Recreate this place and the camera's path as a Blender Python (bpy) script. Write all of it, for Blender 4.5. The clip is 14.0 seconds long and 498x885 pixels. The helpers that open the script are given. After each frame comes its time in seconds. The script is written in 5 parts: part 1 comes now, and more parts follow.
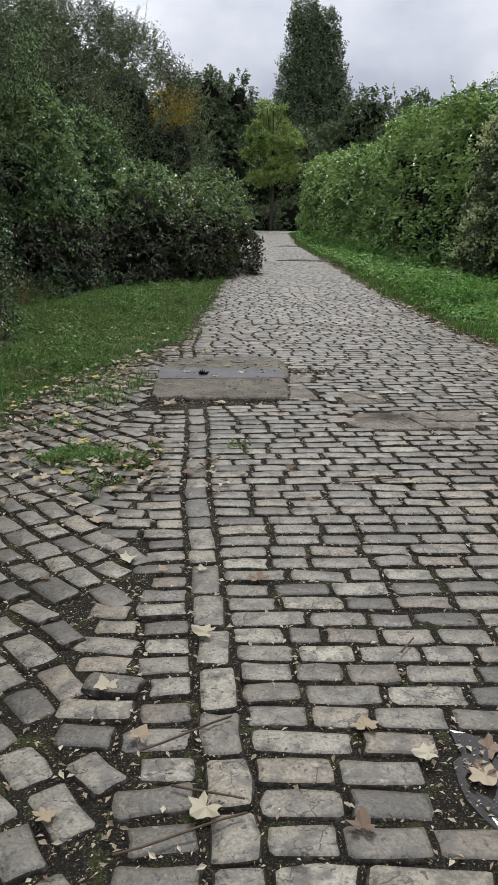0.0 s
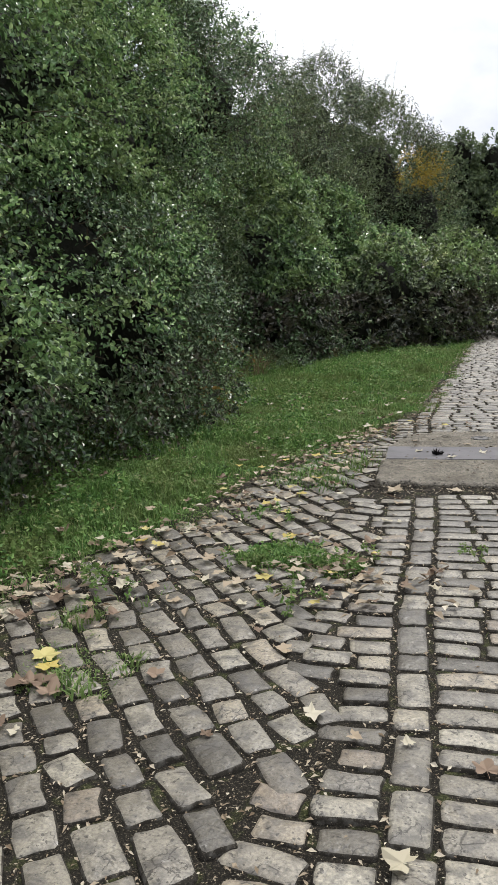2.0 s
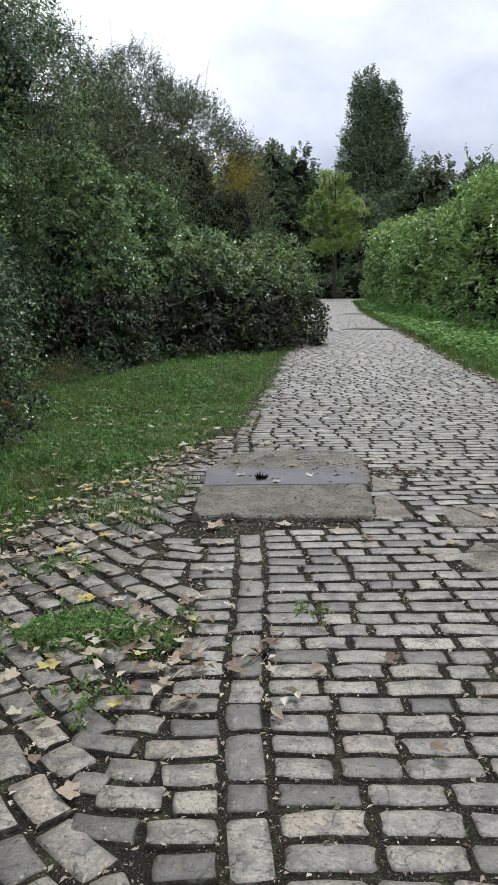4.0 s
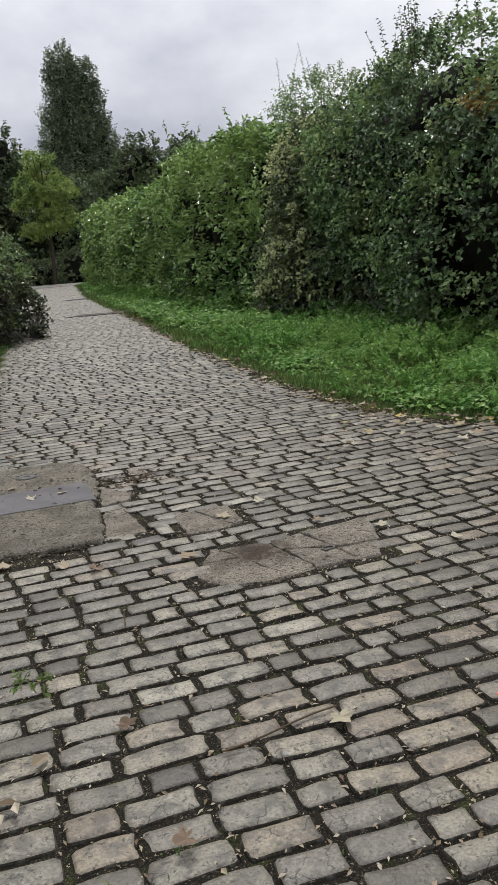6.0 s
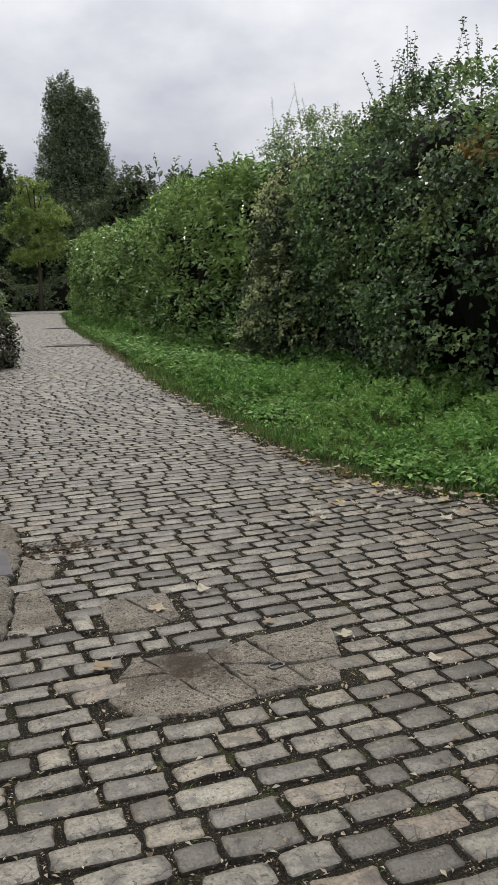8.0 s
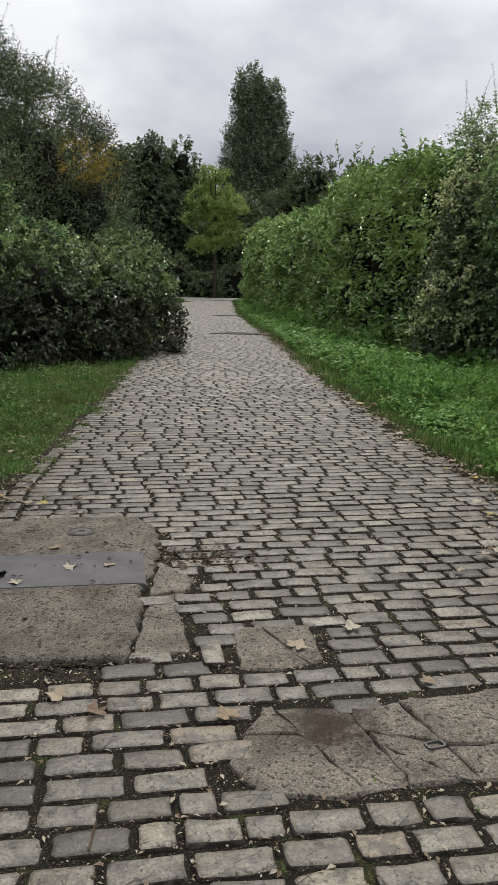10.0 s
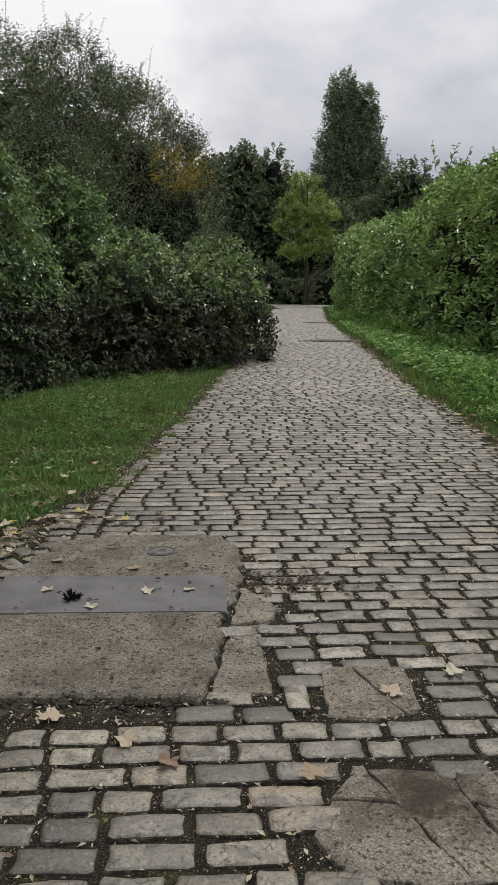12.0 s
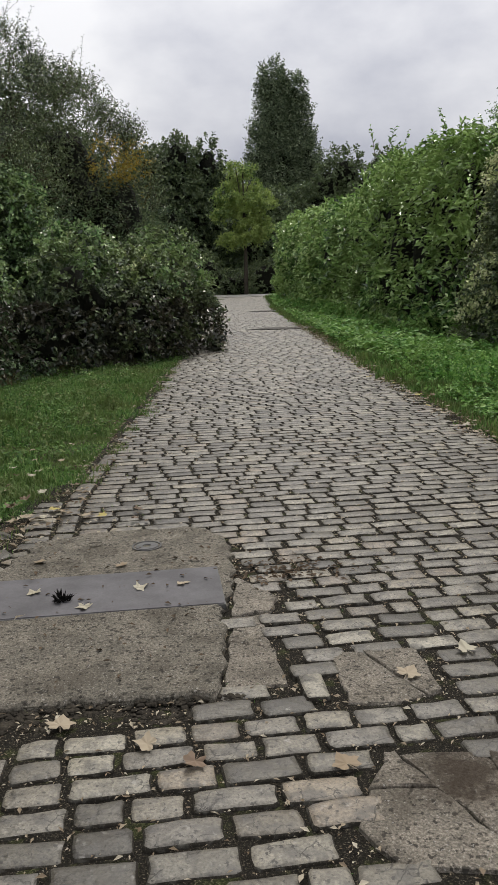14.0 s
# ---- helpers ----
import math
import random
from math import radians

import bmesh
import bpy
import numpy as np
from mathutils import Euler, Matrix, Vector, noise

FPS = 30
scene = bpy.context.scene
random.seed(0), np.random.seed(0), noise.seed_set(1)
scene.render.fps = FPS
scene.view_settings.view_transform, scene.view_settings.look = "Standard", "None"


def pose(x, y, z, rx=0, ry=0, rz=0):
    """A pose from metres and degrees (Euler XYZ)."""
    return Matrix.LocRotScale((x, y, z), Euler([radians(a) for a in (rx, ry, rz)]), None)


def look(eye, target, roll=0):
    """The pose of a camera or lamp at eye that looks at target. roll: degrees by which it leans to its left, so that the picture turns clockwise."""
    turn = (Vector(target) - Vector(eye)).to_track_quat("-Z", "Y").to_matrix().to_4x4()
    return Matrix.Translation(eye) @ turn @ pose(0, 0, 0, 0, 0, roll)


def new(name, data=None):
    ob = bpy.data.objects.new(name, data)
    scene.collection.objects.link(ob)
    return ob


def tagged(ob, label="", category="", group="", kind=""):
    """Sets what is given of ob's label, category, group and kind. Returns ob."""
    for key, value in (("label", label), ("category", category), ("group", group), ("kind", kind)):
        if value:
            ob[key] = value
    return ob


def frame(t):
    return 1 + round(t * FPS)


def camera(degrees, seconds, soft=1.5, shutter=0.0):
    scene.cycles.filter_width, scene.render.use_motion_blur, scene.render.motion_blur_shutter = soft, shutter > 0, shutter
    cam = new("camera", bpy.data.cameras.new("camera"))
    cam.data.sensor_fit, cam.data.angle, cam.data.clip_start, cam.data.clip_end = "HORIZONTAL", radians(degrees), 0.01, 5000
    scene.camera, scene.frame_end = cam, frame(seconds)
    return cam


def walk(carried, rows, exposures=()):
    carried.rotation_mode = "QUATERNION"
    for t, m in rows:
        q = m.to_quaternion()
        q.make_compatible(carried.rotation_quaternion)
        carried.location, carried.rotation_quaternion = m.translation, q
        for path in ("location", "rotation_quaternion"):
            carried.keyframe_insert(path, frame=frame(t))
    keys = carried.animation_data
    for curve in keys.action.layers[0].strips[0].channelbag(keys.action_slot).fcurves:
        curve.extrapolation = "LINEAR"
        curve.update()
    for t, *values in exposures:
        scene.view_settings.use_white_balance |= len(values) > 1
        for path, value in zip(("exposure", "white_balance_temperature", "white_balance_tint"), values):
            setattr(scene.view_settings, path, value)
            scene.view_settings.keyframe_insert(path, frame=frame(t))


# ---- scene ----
cam = camera(34.8, 14.0, 0.75)
PATH = [
    (0, (0.259, 0.522, 1.484), (0.192, 2.446, 0.944), 0.8),
    (0.5, (0.321, 0.657, 1.504), (0.107, 2.586, 1.02), 1.0),
    (1, (0.33, 0.862, 1.5), (-0.038, 2.781, 1.072), -0.3),
    (1.5, (0.325, 1.102, 1.497), (-0.207, 2.983, 1.076), -2.3),
    (2, (0.297, 1.342, 1.477), (-0.374, 3.187, 1.095), -2.0),
    (2.5, (0.242, 1.579, 1.467), (-0.445, 3.42, 1.093), -1.1),
    (3, (0.11, 1.824, 1.469), (-0.449, 3.706, 1.086), 0.2),
    (3.5, (0.061, 1.992, 1.462), (-0.362, 3.906, 1.068), 0.3),
    (4, (0.126, 2.24, 1.451), (-0.099, 4.19, 1.071), -0.2),
    (4.2, (0.15, 2.324, 1.456), (0.039, 4.282, 1.064), -0.3),
    (6.3, (0.397, 2.772, 1.562), (0.822, 4.673, 1.106), -4.4),
    (6.5, (0.445, 2.851, 1.556), (0.888, 4.749, 1.106), -4.0),
    (7, (0.545, 3.08, 1.565), (1.014, 4.982, 1.163), -2.5),
    (7.2, (0.57, 3.158, 1.575), (1.046, 5.062, 1.191), -1.7),
    (9.3, (0.843, 3.863, 1.598), (1.093, 5.813, 1.235), 0.3),
    (9.5, (0.812, 3.925, 1.594), (0.985, 5.881, 1.211), 0.6),
    (10, (0.781, 4.006, 1.588), (0.83, 5.968, 1.201), 1.1),
    (10.5, (0.8, 4.058, 1.581), (0.836, 6.02, 1.197), 1.5),
    (11, (0.818, 4.15, 1.576), (0.875, 6.113, 1.196), 1.7),
    (11.5, (0.822, 4.253, 1.594), (0.86, 6.219, 1.23), 2.0),
    (12, (0.783, 4.323, 1.586), (0.607, 6.28, 1.213), 0.4),
    (12.2, (0.743, 4.336, 1.587), (0.501, 6.287, 1.216), 0.1),
    (12.5, (0.724, 4.363, 1.572), (0.381, 6.292, 1.174), -0.6),
    (13, (0.694, 4.379, 1.565), (0.407, 6.319, 1.173), 0.0),
    (13.5, (0.626, 4.407, 1.568), (0.45, 6.365, 1.198), -0.4),
    (14, (0.551, 4.421, 1.537), (0.513, 6.381, 1.142), -1.7),
]
# the picture's brightness and white balance drift on the way
BALANCE = ((0.0, 0.06, 6180, 10), (1.0, 0.17, 6180, 10), (1.6, 0.31, 6360, 10), (2.0, 0.49, 6320, 10), (2.5, 0.74, 6180, 10), (3.0, 0.64, 6120, 10), (3.5, 0.46, 5960, 10),
           (4.2, 0.24, 5920, 10), (6.5, -0.01, 6440, 10), (9.5, -0.09, 6460, 10), (11.5, -0.1, 6500, 10), (12.0, -0.13, 6560, 10), (12.5, 0.03, 6660, 10), (13.0, 0.19, 6520, 10), (14.0, -0.07, 6500, 10))
walk(cam, [(t, look(eye, at, lean)) for t, eye, at, lean in PATH], BALANCE)

# ---------------------------------------------------------------- world, sun
SUN_EL, SUN_AZ = 55.0, 8.0      # degrees; azimuth from ahead (+y), positive to the right
world = bpy.data.worlds.new("sky")
scene.world = world
world.use_nodes = True
wt = world.node_tree
wt.nodes.clear()


def wn(kind, **kw):
    n = wt.nodes.new(kind)
    for k, v in kw.items():
        n.inputs[k].default_value = v
    return n


sky = wt.nodes.new("ShaderNodeTexSky")
sky.sky_type = "NISHITA"
sky.sun_disc = False
sky.sun_elevation = radians(SUN_EL)
sky.sun_rotation = radians(SUN_AZ)
sky.dust_density = 3.0
coord = wt.nodes.new("ShaderNodeTexCoord")
mapping = wt.nodes.new("ShaderNodeMapping")
mapping.inputs["Scale"].default_value = (1.0, 1.0, 1.7)
wt.links.new(coord.outputs["Generated"], mapping.inputs["Vector"])
cloud = wn("ShaderNodeTexNoise", Scale=2.1, Detail=7.0, Roughness=0.52)
wt.links.new(mapping.outputs["Vector"], cloud.inputs["Vector"])
ramp = wt.nodes.new("ShaderNodeValToRGB")
ramp.color_ramp.elements[0].position, ramp.color_ramp.elements[0].color = 0.4, (5.2, 5.35, 6.15, 1)
ramp.color_ramp.elements[1].position, ramp.color_ramp.elements[1].color = 0.6, (9.8, 9.8, 10.0, 1)
wt.links.new(cloud.outputs["Fac"], ramp.inputs["Fac"])
cover = wt.nodes.new("ShaderNodeMixRGB")
cover.inputs["Fac"].default_value = 0.93
wt.links.new(sky.outputs["Color"], cover.inputs["Color1"])
wt.links.new(ramp.outputs["Color"], cover.inputs["Color2"])
# an overcast sky grows brighter towards the zenith
split = wt.nodes.new("ShaderNodeSeparateXYZ")
wt.links.new(coord.outputs["Generated"], split.inputs["Vector"])
grade = wt.nodes.new("ShaderNodeMapRange")
for key, value in (("From Min", 0.0), ("From Max", 1.0), ("To Min", 1.12), ("To Max", 2.3)):
    grade.inputs[key].default_value = value
wt.links.new(split.outputs["Z"], grade.inputs["Value"])
bright = wt.nodes.new("ShaderNodeMixRGB")
bright.blend_type = "MULTIPLY"
bright.inputs["Fac"].default_value = 1.0
wt.links.new(cover.outputs["Color"], bright.inputs["Color1"])
wt.links.new(grade.outputs["Result"], bright.inputs["Color2"])
back = wn("ShaderNodeBackground", Strength=0.072)
wt.links.new(bright.outputs["Color"], back.inputs["Color"])
outw = wt.nodes.new("ShaderNodeOutputWorld")
wt.links.new(back.outputs["Background"], outw.inputs["Surface"])

sun = new("sun", bpy.data.lights.new("sun", "SUN"))
sun.data.energy, sun.data.angle, sun.data.color = 2.1, radians(14), (1.0, 0.95, 0.86)
a, e = radians(SUN_AZ), radians(SUN_EL)
sun.matrix_world = look((math.sin(a) * math.cos(e) * 40, math.cos(a) * math.cos(e) * 40, math.sin(e) * 40), (0, 0, 0))

# ---------------------------------------------------------------- materials


class Mat:
    """A node material in short calls."""

    def __init__(self, name, rough=0.8, spec=0.3, metal=0.0):
        self.m = bpy.data.materials.new(name)
        self.m.use_nodes = True
        self.t = self.m.node_tree
        self.b = self.t.nodes["Principled BSDF"]
        self.out = self.t.nodes["Material Output"]
        self.b.inputs["Roughness"].default_value = rough
        self.b.inputs["Specular IOR Level"].default_value = spec
        self.b.inputs["Metallic"].default_value = metal

    def node(self, kind, **kw):
        n = self.t.nodes.new(kind)
        for k, v in kw.items():
            n.inputs[k].default_value = v
        return n

    def link(self, a, b):
        self.t.links.new(a, b)

    def noise(self, scale, detail=4.0, rough=0.55, space="Object"):
        c = self.t.nodes.new("ShaderNodeNewGeometry").outputs["Position"] if space == "World" else self.t.nodes.new("ShaderNodeTexCoord").outputs[space]
        n = self.node("ShaderNodeTexNoise", Scale=scale, Detail=detail, Roughness=rough)
        self.link(c, n.inputs["Vector"])
        return n.outputs["Fac"]

    def ramp(self, fac, stops):
        r = self.t.nodes.new("ShaderNodeValToRGB")
        els = r.color_ramp.elements
        while len(els) < len(stops):
            els.new(0.5)
        for el, (p, c) in zip(els, stops):
            el.position, el.color = p, (*c, 1) if len(c) == 3 else c
        self.link(fac, r.inputs["Fac"])
        return r.outputs["Color"]

    def mix(self, fac, a, b, mode="MIX"):
        n = self.t.nodes.new("ShaderNodeMixRGB")
        n.blend_type = mode
        for s, v in (("Fac", fac), ("Color1", a), ("Color2", b)):
            if isinstance(v, (int, float)):
                n.inputs[s].default_value = v
            elif isinstance(v, tuple):
                n.inputs[s].default_value = (*v, 1)
            else:
                self.link(v, n.inputs[s])
        return n.outputs["Color"]

    def math(self, op, a, b=0.0):
        n = self.t.nodes.new("ShaderNodeMath")
        n.operation = op
        for i, v in enumerate((a, b)):
            if isinstance(v, (int, float)):
                n.inputs[i].default_value = v
            else:
                self.link(v, n.inputs[i])
        return n.outputs["Value"]

    def island(self):
        return self.t.nodes.new("ShaderNodeNewGeometry").outputs["Random Per Island"]

    def piece(self):
        """A number that differs from piece to piece, joined or not."""
        o = self.t.nodes.new("ShaderNodeObjectInfo").outputs["Random"]
        return self.math("FRACT", self.math("ADD", o, self.island()))

    def color(self, c):
        self.link(c, self.b.inputs["Base Color"])

    def bump(self, h, strength=0.3, dist=0.01):
        n = self.node("ShaderNodeBump", Strength=strength, Distance=dist)
        self.link(h, n.inputs["Height"])
        self.link(n.outputs["Normal"], self.b.inputs["Normal"])

    def rough(self, fac, lo, hi):
        n = self.node("ShaderNodeMapRange")
        n.inputs["To Min"].default_value, n.inputs["To Max"].default_value = lo, hi
        self.link(fac, n.inputs["Value"])
        self.link(n.outputs["Result"], self.b.inputs["Roughness"])

    def thin(self, color, amount):
        """Light passes through a leaf."""
        tr = self.t.nodes.new("ShaderNodeBsdfTranslucent")
        self.link(color, tr.inputs["Color"])
        mx = self.node("ShaderNodeMixShader", Fac=amount)
        self.link(self.b.outputs["BSDF"], mx.inputs[1])
        self.link(tr.outputs["BSDF"], mx.inputs[2])
        self.link(mx.outputs["Shader"], self.out.inputs["Surface"])


def leaf_mat(name, stops, rough=0.45, spec=0.4, sheer=0.2, patch=None, patch_scale=0.7):
    """Leaves: every leaf differs a little, and whole boughs differ from one another."""
    m = Mat(name, rough, spec)
    c = m.ramp(m.piece(), stops)
    if patch:
        big = m.noise(patch_scale, 3.0, 0.6, "World")
        f = m.ramp(big, [(0.42, (0, 0, 0)), (0.64, (1, 1, 1))])
        c = m.mix(m.math("MULTIPLY", f, 0.75), c, patch)
    m.color(c)
    m.thin(c, sheer)
    return m.m


def stone_mat():
    m = Mat("setts", 0.6, 0.4)
    r = m.piece()
    tone = m.ramp(r, [(0.0, (0.095, 0.09, 0.083)), (0.18, (0.17, 0.16, 0.145)), (0.4, (0.285, 0.272, 0.248)), (0.58, (0.21, 0.2, 0.192)),
                      (0.7, (0.335, 0.312, 0.268)), (0.78, (0.28, 0.24, 0.205)), (0.84, (0.165, 0.152, 0.138)), (0.93, (0.385, 0.37, 0.335)), (1.0, (0.135, 0.13, 0.124))])
    grain = m.noise(95, 5, 0.65, "World")
    stain = m.noise(13, 5, 0.6, "World")
    big = m.noise(0.9, 4, 0.55, "World")
    c = m.mix(0.8, m.mix(1.0, tone, (0.795, 0.765, 0.668), "MULTIPLY"), m.ramp(grain, [(0.3, (0.36, 0.36, 0.36)), (0.5, (1, 1, 1)), (0.7, (1.55, 1.53, 1.48))]), "MULTIPLY")
    c = m.mix(m.ramp(stain, [(0.48, (0, 0, 0)), (0.62, (0.75, 0.75, 0.75))]), c, (0.085, 0.079, 0.07))
    c = m.mix(m.ramp(m.noise(48, 3, 0.6, "World"), [(0.605, (0, 0, 0)), (0.65, (0.85, 0.85, 0.85))]), c, (0.035, 0.031, 0.026))
    c = m.mix(m.ramp(m.noise(7, 6, 0.7, "World"), [(0.55, (0, 0, 0)), (0.6, (0.45, 0.45, 0.45))]), c, (0.075, 0.066, 0.052))
    c = m.mix(m.ramp(m.noise(22, 3, 0.6, "World"), [(0.64, (0, 0, 0)), (0.74, (0.45, 0.45, 0.45))]), c, (0.46, 0.44, 0.4))
    c = m.mix(0.5, c, m.ramp(big, [(0.35, (0.75, 0.75, 0.77)), (0.65, (1.1, 1.08, 1.04))]), "MULTIPLY")
    # old cracks and chipped seams in some of the stones
    seam = m.node("ShaderNodeTexVoronoi", Scale=13.0)
    seam.feature = "DISTANCE_TO_EDGE"
    bent = m.t.nodes.new("ShaderNodeVectorMath")
    m.link(m.t.nodes.new("ShaderNodeNewGeometry").outputs["Position"], bent.inputs[0])
    m.link(m.mix(1.0, (0, 0, 0), m.mix(0.93, m.noise(19, 4, 0.6, "World"), (0, 0, 0)), "ADD"), bent.inputs[1])
    m.link(bent.outputs["Vector"], seam.inputs["Vector"])
    line = m.ramp(seam.outputs["Distance"], [(0.012, (1, 1, 1)), (0.035, (0, 0, 0))])
    some = m.ramp(m.noise(6.5, 3, 0.6, "World"), [(0.52, (0, 0, 0)), (0.56, (0.85, 0.85, 0.85))])
    c = m.mix(m.math("MULTIPLY", line, some), c, (0.03, 0.026, 0.02))
    m.color(c)
    m.rough(stain, 0.3, 0.58)
    m.bump(m.math("ADD", m.math("MULTIPLY", grain, 0.5), m.math("ADD", stain, m.noise(34, 4, 0.6, "World"))), 0.5, 0.011)
    return m.m


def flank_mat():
    """Flanks and shoulder of a sett: joint earth, darkened to paint in the joint's shade."""
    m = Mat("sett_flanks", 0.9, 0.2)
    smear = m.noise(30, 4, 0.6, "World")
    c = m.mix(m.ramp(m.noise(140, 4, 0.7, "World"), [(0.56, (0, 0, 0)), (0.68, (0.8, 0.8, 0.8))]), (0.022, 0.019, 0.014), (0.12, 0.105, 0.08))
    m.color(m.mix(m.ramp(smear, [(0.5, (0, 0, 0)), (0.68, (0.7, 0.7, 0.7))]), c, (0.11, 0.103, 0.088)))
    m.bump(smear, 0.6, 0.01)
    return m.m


def soil_mat():
    m = Mat("joint_soil", 0.95, 0.15)
    fine = m.noise(160, 4, 0.7, "World")
    mid = m.noise(9, 5, 0.6, "World")
    c = m.ramp(fine, [(0.35, (0.008, 0.007, 0.005)), (0.53, (0.017, 0.015, 0.011)), (0.61, (0.055, 0.046, 0.033)), (0.7, (0.32, 0.28, 0.21))])
    moss = m.ramp(fine, [(0.35, (0.015, 0.02, 0.006)), (0.5, (0.05, 0.06, 0.018)), (0.68, (0.14, 0.15, 0.06))])
    c = m.mix(m.ramp(mid, [(0.54, (0, 0, 0)), (0.64, (0.55, 0.55, 0.55))]), c, moss)
    m.color(c)
    m.bump(fine, 0.8, 0.01)
    return m.m


def ground_mat():
    m = Mat("meadow_soil", 0.95, 0.1)
    fine = m.noise(60, 5, 0.7, "World")
    mid = m.noise(2.2, 5, 0.6, "World")
    green = m.ramp(fine, [(0.3, (0.02, 0.035, 0.01)), (0.7, (0.07, 0.11, 0.03))])
    brown = m.ramp(fine, [(0.3, (0.03, 0.025, 0.015)), (0.7, (0.12, 0.1, 0.06))])
    m.color(m.mix(m.ramp(mid, [(0.45, (0, 0, 0)), (0.62, (1, 1, 1))]), green, brown))
    m.bump(fine, 0.8, 0.02)
    return m.m


def concrete_mat(name, base, grit=1.0, stain=None):
    """Weathered cast concrete; stain: the middle and reach of a patch of trodden earth on it."""
    m = Mat(name, 0.9, 0.2)
    fine = m.noise(110, 5, 0.75, "World")
    mid = m.noise(7, 5, 0.6, "World")
    lo, hi = tuple(v * 0.3 for v in base), tuple(v * 2.1 for v in base)
    c = m.ramp(fine, [(0.3, lo), (0.5, base), (0.68, hi)])
    c = m.mix(0.7, c, m.ramp(mid, [(0.35, (0.62, 0.62, 0.6)), (0.62, (1.1, 1.08, 1.04))]), "MULTIPLY")
    c = m.mix(m.ramp(m.noise(3.1, 5, 0.65, "World"), [(0.48, (0, 0, 0)), (0.64, (0.6, 0.6, 0.6))]), c, (0.07, 0.06, 0.045))
    c = m.mix(m.ramp(m.noise(46, 3, 0.55, "World"), [(0.57, (0, 0, 0)), (0.62, (0.8, 0.8, 0.8))]), c, (0.03, 0.027, 0.022))
    c = m.mix(m.ramp(m.noise(90, 2, 0.5, "World"), [(0.66, (0, 0, 0)), (0.7, (0.7, 0.7, 0.7))]), c, (0.42, 0.4, 0.36))
    if stain:
        far_off = m.t.nodes.new("ShaderNodeVectorMath")
        far_off.operation = "DISTANCE"
        m.link(m.t.nodes.new("ShaderNodeNewGeometry").outputs["Position"], far_off.inputs[0])
        far_off.inputs[1].default_value = (*stain[:2], 0.0)
        reach = m.math("ADD", m.math("DIVIDE", far_off.outputs["Value"], stain[2]), m.math("MULTIPLY", m.noise(11, 6, 0.7, "World"), 1.6))
        c = m.mix(m.ramp(m.math("MULTIPLY", reach, 0.5), [(0.5, (0.9, 0.9, 0.9)), (0.82, (0, 0, 0))]), c, m.mix(fine, (0.02, 0.014, 0.009), (0.07, 0.052, 0.036)))
    m.color(c)
    m.bump(m.math("ADD", fine, m.math("MULTIPLY", mid, 0.5)), 0.7 * grit, 0.008)
    return m.m


def steel_mat():
    m = Mat("galvanised_plate", 0.5, 0.3, 0.1)
    mid = m.noise(6, 5, 0.6, "World")
    fine = m.noise(80, 4, 0.7, "World")
    c = m.mix(0.5, m.ramp(mid, [(0.35, (0.082, 0.078, 0.081)), (0.65, (0.135, 0.129, 0.134))]), m.ramp(fine, [(0.3, (0.7, 0.7, 0.7)), (0.7, (1.1, 1.1, 1.1))]), "MULTIPLY")
    c = m.mix(m.ramp(m.noise(30, 3, 0.6, "World"), [(0.66, (0, 0, 0)), (0.72, (0.7, 0.7, 0.7))]), c, (0.1, 0.085, 0.07))
    m.color(c)
    m.rough(mid, 0.55, 0.75)
    m.bump(fine, 0.15, 0.003)
    return m.m


def bark_mat(name, c0, c1):
    m = Mat(name, 0.9, 0.15)
    n = m.noise(14, 5, 0.65, "World")
    m.color(m.ramp(n, [(0.3, c0), (0.7, c1)]))
    m.bump(n, 0.6, 0.02)
    return m.m


def plain_mat(name, c, rough=0.8, spec=0.3, metal=0.0, vary=0.25):
    m = Mat(name, rough, spec, metal)
    n = m.noise(40, 4, 0.6, "World")
    m.color(m.mix(1.0, c, m.ramp(n, [(0.3, (1 - vary,) * 3), (0.7, (1 + vary,) * 3)]), "MULTIPLY"))
    m.bump(n, 0.2, 0.004)
    return m.m


SETT, FLANK, SOIL, GROUND = stone_mat(), flank_mat(), soil_mat(), ground_mat()
CLOD = bark_mat("earth_clod", (0.012, 0.01, 0.008), (0.07, 0.06, 0.045))
SLAB = concrete_mat("weathered_concrete", (0.174, 0.158, 0.13), 1.4)
PATCH = concrete_mat("patching_concrete", (0.212, 0.19, 0.158), 1.3, (1.17, 6.68, 0.3))
GRAVEL = concrete_mat("pale_gravel", (0.36, 0.345, 0.315))
TAR = concrete_mat("dark_repair", (0.09, 0.085, 0.08))
STEEL = steel_mat()
IRON = plain_mat("cast_iron", (0.1, 0.098, 0.095), 0.6, 0.4, 0.5)
BLACK = plain_mat("rotten_black", (0.012, 0.011, 0.01), 0.95, 0.1)
WATER = plain_mat("puddle_water", (0.02, 0.018, 0.015), 0.1, 0.5, 0.0, 0.1)
PAINT = plain_mat("orange_spray", (0.8, 0.27, 0.16), 0.75, 0.3, 0.0, 0.15)
WHITE = plain_mat("white_sign", (0.55, 0.55, 0.53), 0.5)
BARK = bark_mat("bark", (0.03, 0.025, 0.02), (0.09, 0.075, 0.058))
TWIG = bark_mat("twig_bark", (0.05, 0.036, 0.024), (0.14, 0.1, 0.065))
# near black: the shade between boughs is put into this core colour
CORE = bark_mat("core_shade", (0.005, 0.006, 0.004), (0.018, 0.018, 0.011))
